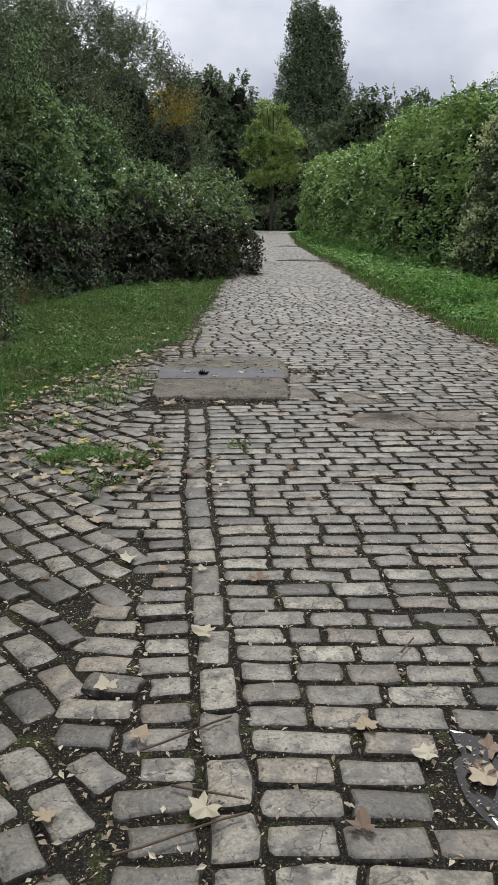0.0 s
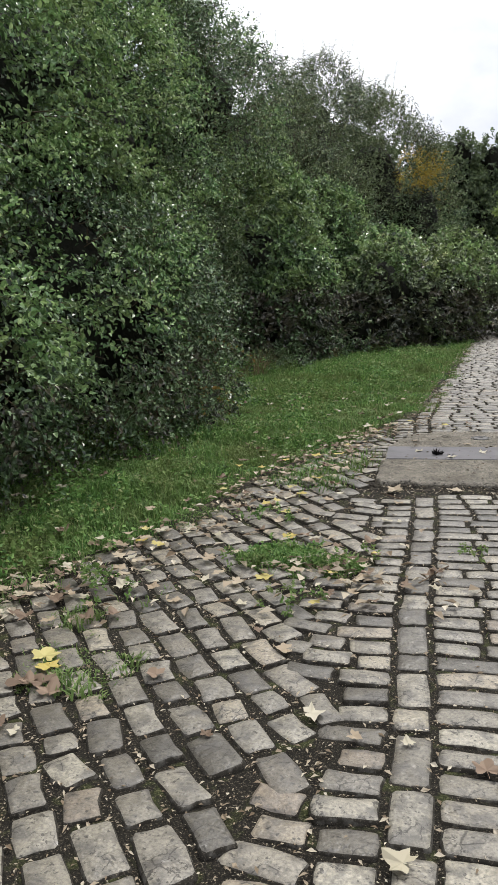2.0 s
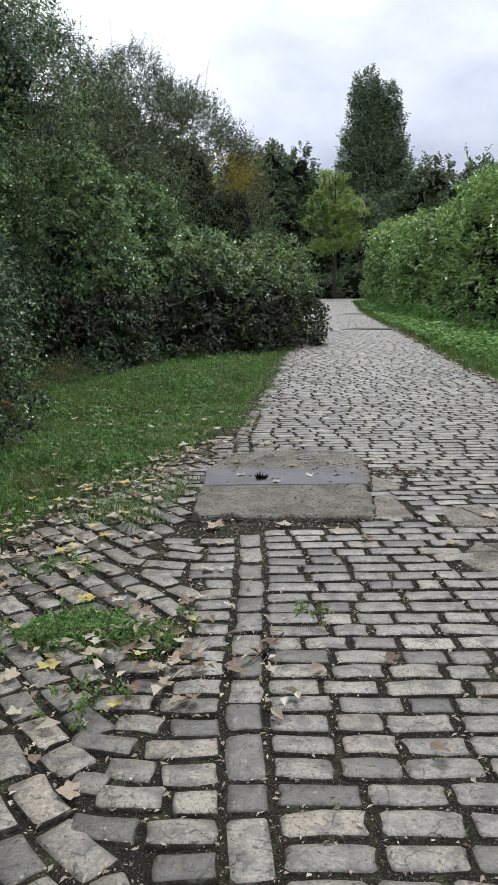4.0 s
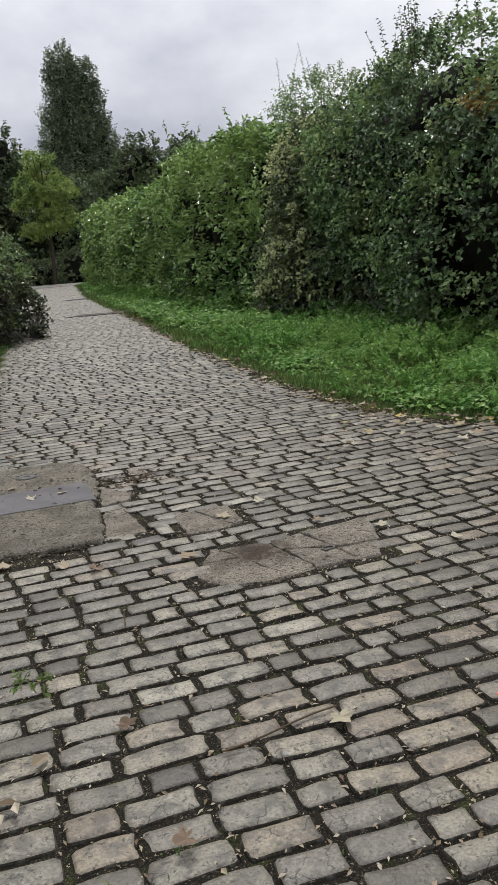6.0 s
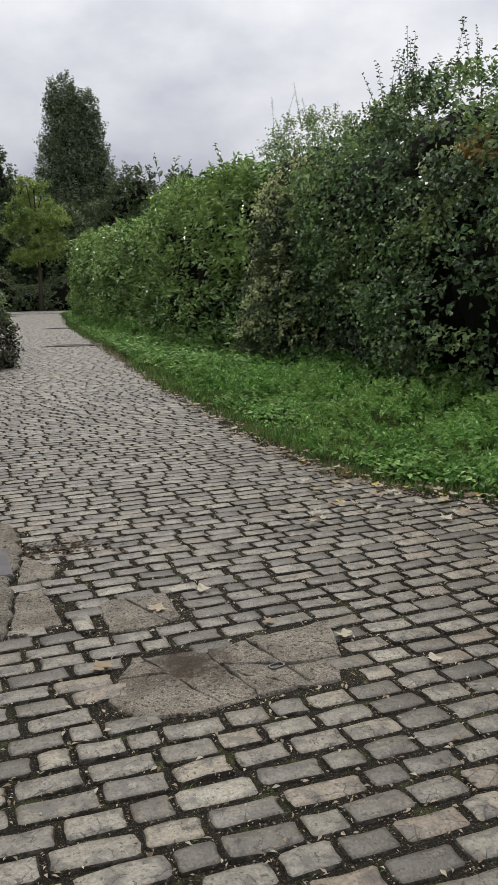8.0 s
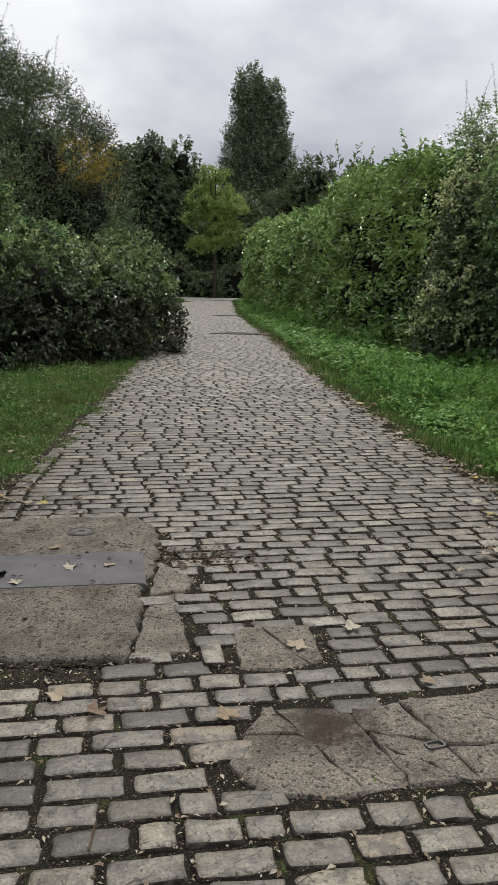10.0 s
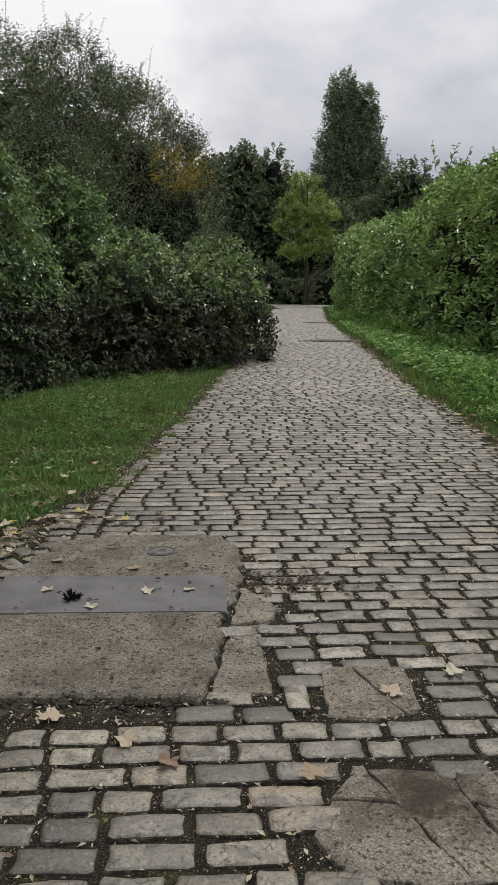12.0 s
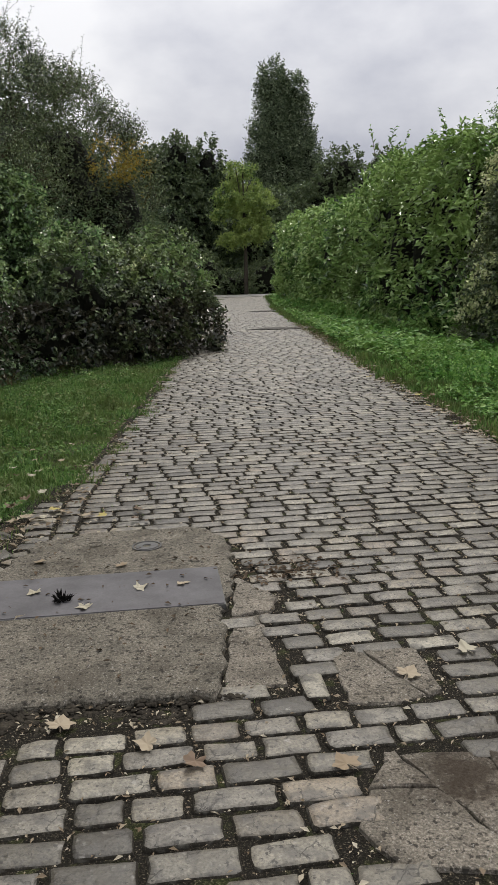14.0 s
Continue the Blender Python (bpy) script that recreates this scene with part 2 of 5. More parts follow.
GRASS = leaf_mat("grass", [(0.0, (0.045, 0.1, 0.028)), (0.5, (0.112, 0.222, 0.052)), (0.88, (0.19, 0.315, 0.088)), (1.0, (0.34, 0.35, 0.165))],
                 0.6, 0.2, 0.3, (0.15, 0.18, 0.062), 1.7)
DRYGRASS = leaf_mat("dry_grass", [(0.0, (0.138, 0.103, 0.057)), (0.5, (0.230, 0.184, 0.103)), (1.0, (0.115, 0.115, 0.046))], 0.7, 0.2, 0.25)
WEED = leaf_mat("weed_leaves", [(0.0, (0.065, 0.165, 0.038)), (0.5, (0.15, 0.325, 0.07)), (0.88, (0.26, 0.45, 0.12)), (1.0, (0.38, 0.53, 0.18))], 0.5, 0.3, 0.3,
                (0.2, 0.32, 0.08), 1.3)
LITTER = leaf_mat("dead_leaf_flakes", [(0.0, (0.140, 0.100, 0.060)), (0.5, (0.330, 0.270, 0.190)), (1.0, (0.500, 0.450, 0.350))], 0.7, 0.25, 0.1)
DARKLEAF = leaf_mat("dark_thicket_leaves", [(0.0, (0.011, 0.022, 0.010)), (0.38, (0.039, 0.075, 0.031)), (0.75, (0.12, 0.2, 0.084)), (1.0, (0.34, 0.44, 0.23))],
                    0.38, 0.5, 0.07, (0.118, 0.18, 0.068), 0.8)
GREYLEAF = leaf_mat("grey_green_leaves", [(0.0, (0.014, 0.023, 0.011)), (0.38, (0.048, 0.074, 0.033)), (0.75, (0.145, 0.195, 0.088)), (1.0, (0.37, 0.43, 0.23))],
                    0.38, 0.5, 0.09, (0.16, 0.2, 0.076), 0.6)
# fresh green leaf; on shrub tops its paler tone also stands for skylight
FRESH_LIT_LEAF = leaf_mat("fresh_and_lit_leaves", [(0.0, (0.032, 0.066, 0.022)), (0.4, (0.125, 0.235, 0.082)), (0.75, (0.25, 0.39, 0.148)), (1.0, (0.45, 0.58, 0.26))], 0.36, 0.5, 0.28,
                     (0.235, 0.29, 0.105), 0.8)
LAUREL = leaf_mat("laurel_leaves", [(0.0, (0.018, 0.042, 0.012)), (0.38, (0.1, 0.205, 0.054)), (0.72, (0.31, 0.49, 0.145)), (1.0, (0.6, 0.72, 0.33))],
                  0.27, 0.62, 0.18, (0.31, 0.43, 0.13), 0.35)
POPLAR = leaf_mat("poplar_leaves", [(0.0, (0.045, 0.063, 0.036)), (0.6, (0.16, 0.21, 0.118)), (1.0, (0.36, 0.42, 0.26))], 0.5, 0.35, 0.25)
MAPLE = leaf_mat("maple_leaves", [(0.0, (0.09, 0.155, 0.046)), (0.5, (0.175, 0.27, 0.072)), (1.0, (0.39, 0.46, 0.14))], 0.45, 0.35, 0.35,
                 (0.34, 0.42, 0.12), 0.35)
FARLEAF = leaf_mat("far_leaves", [(0.0, (0.02, 0.032, 0.016)), (0.5, (0.08, 0.118, 0.055)), (1.0, (0.24, 0.3, 0.14))], 0.45, 0.4, 0.2,
                   (0.13, 0.17, 0.072), 0.2)
# brownish bramble, toned near black to paint shade onto the shrubs' low parts
SHADEBRAMBLE = leaf_mat("shade_bramble_leaves", [(0.0, (0.009, 0.012, 0.006)), (0.5, (0.036, 0.044, 0.021)), (0.85, (0.085, 0.087, 0.045)), (1.0, (0.19, 0.165, 0.1))], 0.32, 0.55, 0.1,
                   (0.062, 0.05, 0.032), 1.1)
YELLOW = leaf_mat("yellow_leaves", [(0.0, (0.280, 0.196, 0.042)), (0.5, (0.476, 0.336, 0.056)), (1.0, (0.420, 0.378, 0.084))], 0.5, 0.3, 0.35)
RUST = leaf_mat("rust_leaves", [(0.0, (0.16, 0.1, 0.035)), (0.5, (0.32, 0.21, 0.06)), (1.0, (0.26, 0.24, 0.08))], 0.5, 0.3, 0.3)
SEED = leaf_mat("seed_heads", [(0.0, (0.364, 0.442, 0.195)), (0.5, (0.559, 0.598, 0.312)), (1.0, (0.780, 0.780, 0.520))], 0.8, 0.2, 0.3)
FALLEN = [leaf_mat("fallen_tan", [(0.0, (0.28, 0.215, 0.14)), (1.0, (0.4, 0.335, 0.24))], 0.65, 0.25, 0.12),
          leaf_mat("fallen_pale", [(0.0, (0.38, 0.34, 0.24)), (1.0, (0.46, 0.42, 0.32))], 0.6, 0.25, 0.12),
          leaf_mat("fallen_brown", [(0.0, (0.13, 0.09, 0.06)), (1.0, (0.23, 0.165, 0.115))], 0.7, 0.25, 0.1),
          leaf_mat("fallen_yellow", [(0.0, (0.42, 0.33, 0.08)), (1.0, (0.48, 0.42, 0.17))], 0.6, 0.25, 0.15)]

# ---------------------------------------------------------------- plan
rng = np.random.default_rng(7)


def height(y):
    """The lane climbs gently beyond twelve metres."""
    y = np.asarray(y, float)
    return 0.0146 * np.logaddexp(0.0, (y - 13.0) / 2.0) * 2.0


def kerb_x(y):
    return np.interp(y, [-6, 2.1, 4.8, 6.3, 10, 16, 22, 40, 56], [1.3, 0.185, -0.19, -0.33, -0.84, -0.97, -1.15, -1.95, -2.4])


def right_x(y):
    return np.interp(y, [-6, 7.9, 8.6, 9.3, 9.8, 12, 15, 20, 27, 40, 56], [5.5, 4.9, 3.9, 3.3, 2.98, 2.7, 2.45, 2.18, 1.75, 1.0, 0.85])


def left_x(y):
    """Outer rim of the old setts beside the kerb row."""
    return np.interp(y, [-6, 3, 5, 5.3, 6.0, 6.6, 7.4, 7.9, 9.4, 10.1, 11], [-2.9, -2.4, -2.08, -1.92, -1.78, -1.7, -1.64, -1.48, -1.22, -1.06, -1.0])


def inside(poly, x, y):
    hit = False
    for (x0, y0), (x1, y1) in zip(poly, poly[1:] + poly[:1]):
        if (y0 > y) != (y1 > y) and x < (x1 - x0) * (y - y0) / (y1 - y0) + x0:
            hit = not hit
    return hit


SLAB_RIM = [(-0.78, 7.08), (0.36, 7.17), (0.35, 7.95), (0.355, 8.6), (0.335, 8.95), (0.16, 9.24), (-0.55, 9.2), (-0.84, 9.02), (-0.93, 8.46), (-0.87, 7.6)]
SIDE_RIM = [(0.372, 7.22), (0.62, 7.28), (0.58, 7.55), (0.52, 7.8), (0.6, 8.15), (0.375, 8.45)]
PATCH_RIM = [(0.93, 6.82), (1.34, 6.8), (1.5, 6.88), (1.9, 6.95), (1.86, 6.7), (1.77, 6.36), (1.54, 6.34), (1.14, 6.26), (0.88, 6.29), (0.79, 6.44), (0.85, 6.62)]
SMALL_RIM = [(0.8, 7.53), (1.17, 7.56), (1.21, 7.2), (0.98, 7.1), (0.84, 7.12)]
TROUGH_RIM = [(-0.95, 6.78), (-0.5, 6.72), (-0.35, 6.97), (0.36, 7.08), (0.4, 7.25), (-0.8, 7.2)]
PUDDLE_RIM = [(0.8, 2.62), (1.0, 2.6), (1.3, 2.56), (1.32, 2.25), (1.1, 2.1), (0.86, 2.2), (0.78, 2.4)]
BARE_RIM = [(-1.1, 5.14), (-0.62, 5.2), (-0.5, 5.42), (-0.75, 5.52), (-1.1, 5.4)]

# ---------------------------------------------------------------- mesh helpers


def np_mesh(name, verts, faces, mat, smooth=False):
    me = bpy.data.meshes.new(name)
    verts = np.ascontiguousarray(verts, np.float32)
    faces = np.ascontiguousarray(faces, np.int32)
    n, k = faces.shape
    me.vertices.add(len(verts))
    me.vertices.foreach_set("co", verts.ravel())
    me.loops.add(n * k)
    me.loops.foreach_set("vertex_index", faces.ravel())
    me.polygons.add(n)
    me.polygons.foreach_set("loop_start", np.arange(n, dtype=np.int32) * k)
    me.polygons.foreach_set("use_smooth", np.full(n, smooth))
    me.materials.append(mat)
    me.update(calc_edges=True)
    return me


def part(name, me, parent, label=""):
    """One mesh (or bmesh with a material) as a part under a thing."""
    ob = new(name, me)
    ob.parent = parent
    if label:
        tagged(ob, label)
    return ob


def mass(ob):
    return tagged(ob, kind="stuff")


def thing(name, at, label, category, group="", kind=""):
    ob = new(name)
    ob.location = at
    ob.empty_display_size = 0.2
    return tagged(ob, label, category, group, kind)


def bm_mesh(name, bm, mat, smooth=False):
    me = bpy.data.meshes.new(name)
    bm.normal_update()
    bm.to_mesh(me)
    bm.free()
    me.materials.append(mat)
    for p in me.polygons:
        p.use_smooth = smooth
    return me


def unit(v):
    return v / np.maximum(np.linalg.norm(v, axis=-1, keepdims=True), 1e-6)


def tubes(paths, radii, sides=4):
    """Tapered tubes along paths (N, K, 3) with radii (N, K): vertices and quads."""
    N, K, _ = paths.shape
    d = unit(np.gradient(paths, axis=1))
    ref = np.where(np.abs(d[..., 2:3]) > 0.9, np.array([1.0, 0, 0]), np.array([0, 0, 1.0]))
    u = unit(np.cross(d, ref))
    w = np.cross(d, u)
    ang = np.arange(sides) * 2 * np.pi / sides
    ring = paths[:, :, None] + radii[:, :, None, None] * (np.cos(ang)[:, None] * u[:, :, None] + np.sin(ang)[:, None] * w[:, :, None])
    idx = np.arange(N * K * sides).reshape(N, K, sides)
    a, b = idx[:, :-1], idx[:, 1:]
    f = np.stack([a, np.roll(a, -1, 2), np.roll(b, -1, 2), b], -1)
    return ring.reshape(-1, 3), f.reshape(-1, 4)


def leaf_quads(pos, axis, normal, length, width, fold=0.25, oval=False):
    """Folded leaves: four-cornered with two faces each, or oval with six corners and four faces."""
    side = unit(np.cross(axis, normal))
    nn = np.cross(side, axis)
    L, W = length[:, None], width[:, None]
    mid = pos + axis * L * 0.45
    if oval:
        low, high = pos + axis * L * 0.28, pos + axis * L * 0.66 - nn * L * 0.04
        v = np.stack([pos, low + side * W * 0.5 + nn * W * fold, high + side * W * 0.42 + nn * W * fold, pos + axis * L - nn * L * 0.12,
                      high - side * W * 0.42 + nn * W * fold, low - side * W * 0.5 + nn * W * fold], 1)
        i = np.arange(len(pos))[:, None] * 6
        return v.reshape(-1, 3), np.concatenate([i + np.array(t) for t in ((0, 1, 2), (0, 2, 3), (0, 3, 4), (0, 4, 5))])
    v = np.stack([pos, mid + side * W * 0.5 + nn * W * fold, pos + axis * L - nn * L * 0.12, mid - side * W * 0.5 + nn * W * fold], 1)
    i = np.arange(len(pos))[:, None] * 4
    f = np.concatenate([i + np.array([0, 1, 2]), i + np.array([0, 2, 3])])
    return v.reshape(-1, 3), f


def wobble(p, f, seed):
    """Smooth uneven swelling of a surface, about -1 to 1."""
    r = np.random.default_rng(seed)
    s = 0
    for k in range(4):
        w = unit(r.normal(size=3)) * f * (1 + 0.7 * k)
        s = s + np.sin(p @ w + r.uniform(0, 6.3)) / (1 + 0.5 * k)
    return s / 2.2


def hull_points(lumps, n, seed, back=None, swell=0.13, freq=2.3, clump=0.45, boxy=1.0):
    """Points and outward normals on the outside of a group of ellipsoids (cx, cy, cz, rx, ry, rz)."""
    r = np.random.default_rng(seed)
    area = np.array([(l[3] * l[4] + l[3] * l[5] + l[4] * l[5]) for l in lumps])
    P, Nn = [], []
    for l, a in zip(lumps, area):
        m = int(n * a / area.sum())
        c, rad = np.array(l[:3]), np.array(l[3:])
        u = unit(r.normal(size=(m, 3)))
        if boxy != 1.0:
            u = np.sign(u) * np.abs(u) ** boxy
        nn = unit(u / rad)
        p = c + u * rad
        p = p + nn * (swell * np.min(rad) * wobble(p, freq, seed + 5))[:, None]
        keep = np.ones(m, bool)
        if clump:
            # boughs bulge out of the hull, with dark gaps between them
            R = clump * (0.75 + 0.25 * min(1.5, np.min(rad)))
            q = int(np.clip(4 * 3.1416 * (np.prod(rad) ** (2 / 3)) / (R * R * 1.25), 6, 260))
            w = unit(r.normal(size=(q, 3)))
            ctr = c + w * rad
            size = r.uniform(0.75, 1.3, q) * R
            rel = ((p[:, None] - ctr[None]) ** 2).sum(-1) / size[None] ** 2
            best = rel.argmin(1)
            b = np.clip(1 - rel[np.arange(m), best], 0, 1)
            off = p - (ctr[best] - nn * size[best][:, None] * 0.5)
            nn = unit(nn * 0.45 + unit(off) * 0.9)
            p = p + nn * (b ** 0.7 * size[best] * 0.72)[:, None]
            keep &= r.random(m) < 0.09 + 1.3 * b
        for o in lumps:
            if o is not l:
                keep &= (((p - np.array(o[:3])) / (np.array(o[3:]) * 0.93)) ** 2).sum(1) > 1
        keep &= p[:, 2] > height(p[:, 1]) + 0.02
        if back is not None:
            keep &= (nn @ np.array(back) < 0.25) | (r.random(m) < 0.25)
        P.append(p[keep]); Nn.append(nn[keep])
    return np.concatenate(P), np.concatenate(Nn)


def shoots(P, N, seed, length=(0.3, 0.7), k=9, size=(0.045, 0.07), ratio=0.6, up=0.35, droop=0.25, depth=0.45, spread=0.7, out=1.0, oval=False):
    """Leafy shoots that start inside the hull and end outside it: leaf mesh data and twig mesh data."""
    r = np.random.default_rng(seed)
    n = len(P)
    L = r.uniform(*length, n)
    d = unit(N * out + np.array([0, 0, up]) + r.normal(size=(n, 3)) * 0.45)
    p0 = P - d * (L * depth + r.uniform(0, 0.25, n) * L)[:, None]
    s = (np.arange(k)[None] + r.uniform(0, 1, (n, k))) / k * 0.9 + 0.1
    down = np.array([0, 0, -1.0])
    pos = p0[:, None] + d[:, None] * (s * L[:, None])[..., None] + down * (droop * s ** 2 * L[:, None])[..., None]
    side = unit(np.cross(d, r.normal(size=(n, 3))))[:, None] * np.where(np.arange(k) % 2, 1, -1)[None, :, None]
    ax = unit(d[:, None] * 0.55 + side * spread + r.normal(size=(n, k, 3)) * 0.35 + down * 0.25)
    nl = unit(np.array([0, 0, 0.9]) + N[:, None] * 0.6 + r.normal(size=(n, k, 3)) * 0.6)
    ln = r.uniform(*size, (n, k)) * (1.1 - 0.35 * s)
    v, f = leaf_quads(pos.reshape(-1, 3), ax.reshape(-1, 3), nl.reshape(-1, 3), ln.ravel(), (ln * ratio).ravel(), oval=oval)
    t = np.linspace(0, 1, 4)[None, :, None]
    path = p0[:, None] + d[:, None] * t * L[:, None, None] + down * droop * t ** 2 * L[:, None, None]
    rad = np.linspace(1, 0.3, 4)[None] * np.minimum(L * 0.008, 0.006)[:, None]
    return v, f, path, rad


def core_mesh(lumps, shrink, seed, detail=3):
    """Closed knobbly swellings inside a thicket, coloured near black to stand for its inner shade."""
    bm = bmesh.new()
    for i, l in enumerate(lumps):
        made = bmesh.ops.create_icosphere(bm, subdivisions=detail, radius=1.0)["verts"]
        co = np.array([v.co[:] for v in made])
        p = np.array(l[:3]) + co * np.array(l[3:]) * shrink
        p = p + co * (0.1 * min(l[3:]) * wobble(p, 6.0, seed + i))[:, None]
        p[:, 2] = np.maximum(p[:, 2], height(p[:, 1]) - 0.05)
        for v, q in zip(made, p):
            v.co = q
    return bm_mesh("shade_core", bm, CORE)


def shrub(name, label, category, lumps, n, mat, seed, group="", back=None, stems=6, extra=(), sprigs=0, sprig_len=(0.6, 1.2), core=0.66, twigs=0.35, swell=0.13, clump=0.45, boxy=1.0, shoot=None, kind=""):
    """A shrub or thicket from its swellings: stems, a core coloured as inner shade, leafy shoots, other leaves (extra:
    material, name, share, lump filter) and tall sprigs.
    """
    shoot = shoot or {}
    ob = thing(name, (0, 0, 0), label, category, group, kind)
    P, N = hull_points(lumps, n, seed, back, swell, 2.3, clump, boxy)
    pick = np.random.default_rng(seed + 1).random(len(P))
    rest = np.ones(len(P), bool)
    for i, (m2, nm, share, where) in enumerate(extra):
        sel = rest & (pick < share) & where(P)
        rest &= ~sel
        if sel.sum():
            v, f, _, _ = shoots(P[sel], N[sel], seed + 20 + i, **shoot)
            mass(part(nm, np_mesh(nm, v, f, m2), ob))
    v, f, path, rad = shoots(P[rest], N[rest], seed + 2, **shoot)
    mass(part("foliage", np_mesh("foliage", v, f, mat), ob))
    # shaded leaves further in
    rin = np.random.default_rng(seed + 12)
    sel = rin.random(len(P)) < 0.15
    iv, jf, _, _ = shoots(P[sel] - N[sel] * rin.uniform(0.2, 0.55, sel.sum())[:, None], N[sel], seed + 13, **shoot)
    mass(part("inner_foliage", np_mesh("inner_foliage", iv, jf, mat), ob))
    tw = np.random.default_rng(seed + 4).random(len(path)) < twigs
    tv, tf = tubes(path[tw], rad[tw], 3)
    mass(part("twigwork", np_mesh("twigwork", tv, tf, TWIG), ob))
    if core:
        mass(part("shade_core", core_mesh(lumps, core, seed), ob))
    if sprigs:
        top = P[:, 2] > np.quantile(P[:, 2], 0.86)
        cand = np.flatnonzero(top)
        ids = np.random.default_rng(seed + 6).choice(cand, min(sprigs, len(cand)), replace=False)
        up = np.tile(np.array([0, 0, 1.0]), (len(ids), 1)) + N[ids] * 0.3
        big = dict(shoot)
        big.update(length=sprig_len, k=20, depth=0.1, droop=0.2, up=0.9, spread=0.9, size=tuple(0.7 * q for q in big.get("size", (0.05, 0.08))))
        v, f, path, rad = shoots(P[ids], up, seed + 8, **big)
        mass(part("sprig_foliage", np_mesh("sprig_foliage", v, f, mat), ob))
        tv, tf = tubes(path, rad, 3)
        mass(part("sprig_twigwork", np_mesh("sprig_twigwork", tv, tf, TWIG), ob))
    r = np.random.default_rng(seed + 9)
    for i in range(stems):
        l = lumps[i % len(lumps)]
        x, y = l[0] + r.uniform(-0.4, 0.4) * l[3], l[1] + r.uniform(-0.4, 0.4) * l[4]
        t = np.linspace(0, 1, 6)[:, None]
        topp = np.array([l[0] + r.uniform(-0.6, 0.6) * l[3], l[1] + r.uniform(-0.6, 0.6) * l[4], l[2] + 0.6 * l[5]])
        foot = np.array([x, y, float(height(y)) - 0.08])
        pth = foot + (topp - foot) * t + np.sin(t * 5 + i) * 0.08
        v, f = tubes(pth[None], np.linspace(0.045, 0.012, 6)[None], 6)
        part("stem", np_mesh("stem", v, f, BARK, True), ob)
    return ob


# ---------------------------------------------------------------- ground
xs = np.concatenate([[-4000, -900, -250, -90, -45], np.arange(-26, 26.1, 0.5), [45, 90, 250, 900, 4000]])
ys = np.concatenate([[-4000, -900, -200, -60, -20], np.arange(-8, 66.1, 0.5), [80, 120, 250, 900, 5000]])
gx, gy = np.meshgrid(xs, ys, indexing="ij")
gz = np.where(gy > 66, float(height(66)), height(gy)) - 0.045
verge = np.maximum(np.clip(left_x(gy) - gx, 0, 1), np.clip(gx - right_x(gy), 0, 1)) * (gy < 56) * (gy > -6)
gz = gz + 0.05 * verge + 0.05 * verge * wobble(np.stack([gx, gy, gy * 0], -1), 1.1, 3)
idx = np.arange(gx.size).reshape(gx.shape)
quads = np.stack([idx[:-1, :-1], idx[1:, :-1], idx[1:, 1:], idx[:-1, 1:]], -1).reshape(-1, 4)
tagged(new("ground", np_mesh("ground", np.stack([gx, gy, gz], -1).reshape(-1, 3), quads, GROUND, True)),
       "earth and thin grass beside the sett lane", "ground", kind="structure")


def ground_z(x, y):
    v = np.maximum(np.clip(left_x(y) - x, 0, 1), np.clip(x - right_x(y), 0, 1)) * (y < 56) * (y > -6)
    return np.where(y > 66, float(height(66)), height(y)) - 0.045 + 0.05 * v + 0.05 * v * wobble(np.stack([x, y, y * 0], -1), 1.1, 3)


# soil bed in which the setts lie
by = np.concatenate([np.arange(-6, 14, 0.1), np.arange(14, 56.01, 0.4)])
bt = np.linspace(0, 1, 61)
bl = np.where(by < 10.5, left_x(by), kerb_x(by)) - 0.12
br = right_x(by) + 0.12
bx = bl[:, None] + (br - bl)[:, None] * bt[None]
byy = np.repeat(by[:, None], 61, 1)
bz = height(byy) - 0.013 + 0.004 * wobble(np.stack([bx, byy, byy * 0], -1), 9.0, 4) + 0.0025 * rng.normal(size=bx.shape)
idx = np.arange(bx.size).reshape(bx.shape)
quads = np.stack([idx[:-1, :-1], idx[:-1, 1:], idx[1:, 1:], idx[1:, :-1]], -1).reshape(-1, 4)
lane = tagged(new("pavement", np_mesh("pavement", np.stack([bx, byy, bz], -1).reshape(-1, 3), quads, SOIL, True)),
              "lane of worn grey stone setts with mossy soil joints", "pavement", kind="structure")
old_setts = tagged(thing("pavement_old_setts", (0, 0, 0), "diagonal field of old uneven setts with grassy joints", "pavement"), kind="structure")
kerb_row = tagged(thing("pavement_kerb_row", (0, 0, 0), "row of setts laid lengthwise along the lane", "pavement"), kind="structure")

# path that crosses at the end of the lane
cx = np.linspace(-26, 5, 60)
cy = np.linspace(55.9, 60.5, 8)
px, py = np.meshgrid(cx, cy, indexing="ij")
pz = height(py) + 0.02 + 0.01 * wobble(np.stack([px, py, px * 0], -1), 3.0, 2)
idx = np.arange(px.size).reshape(px.shape)
quads = np.stack([idx[:-1, :-1], idx[1:, :-1], idx[1:, 1:], idx[:-1, 1:]], -1).reshape(-1, 4)
tagged(new("road", np_mesh("road", np.stack([px, py, pz], -1).reshape(-1, 3), quads, GRAVEL, True)), "pale gravel path crossing the end of the lane", "path", kind="structure")

# ---------------------------------------------------------------- slabs, hatch, patches


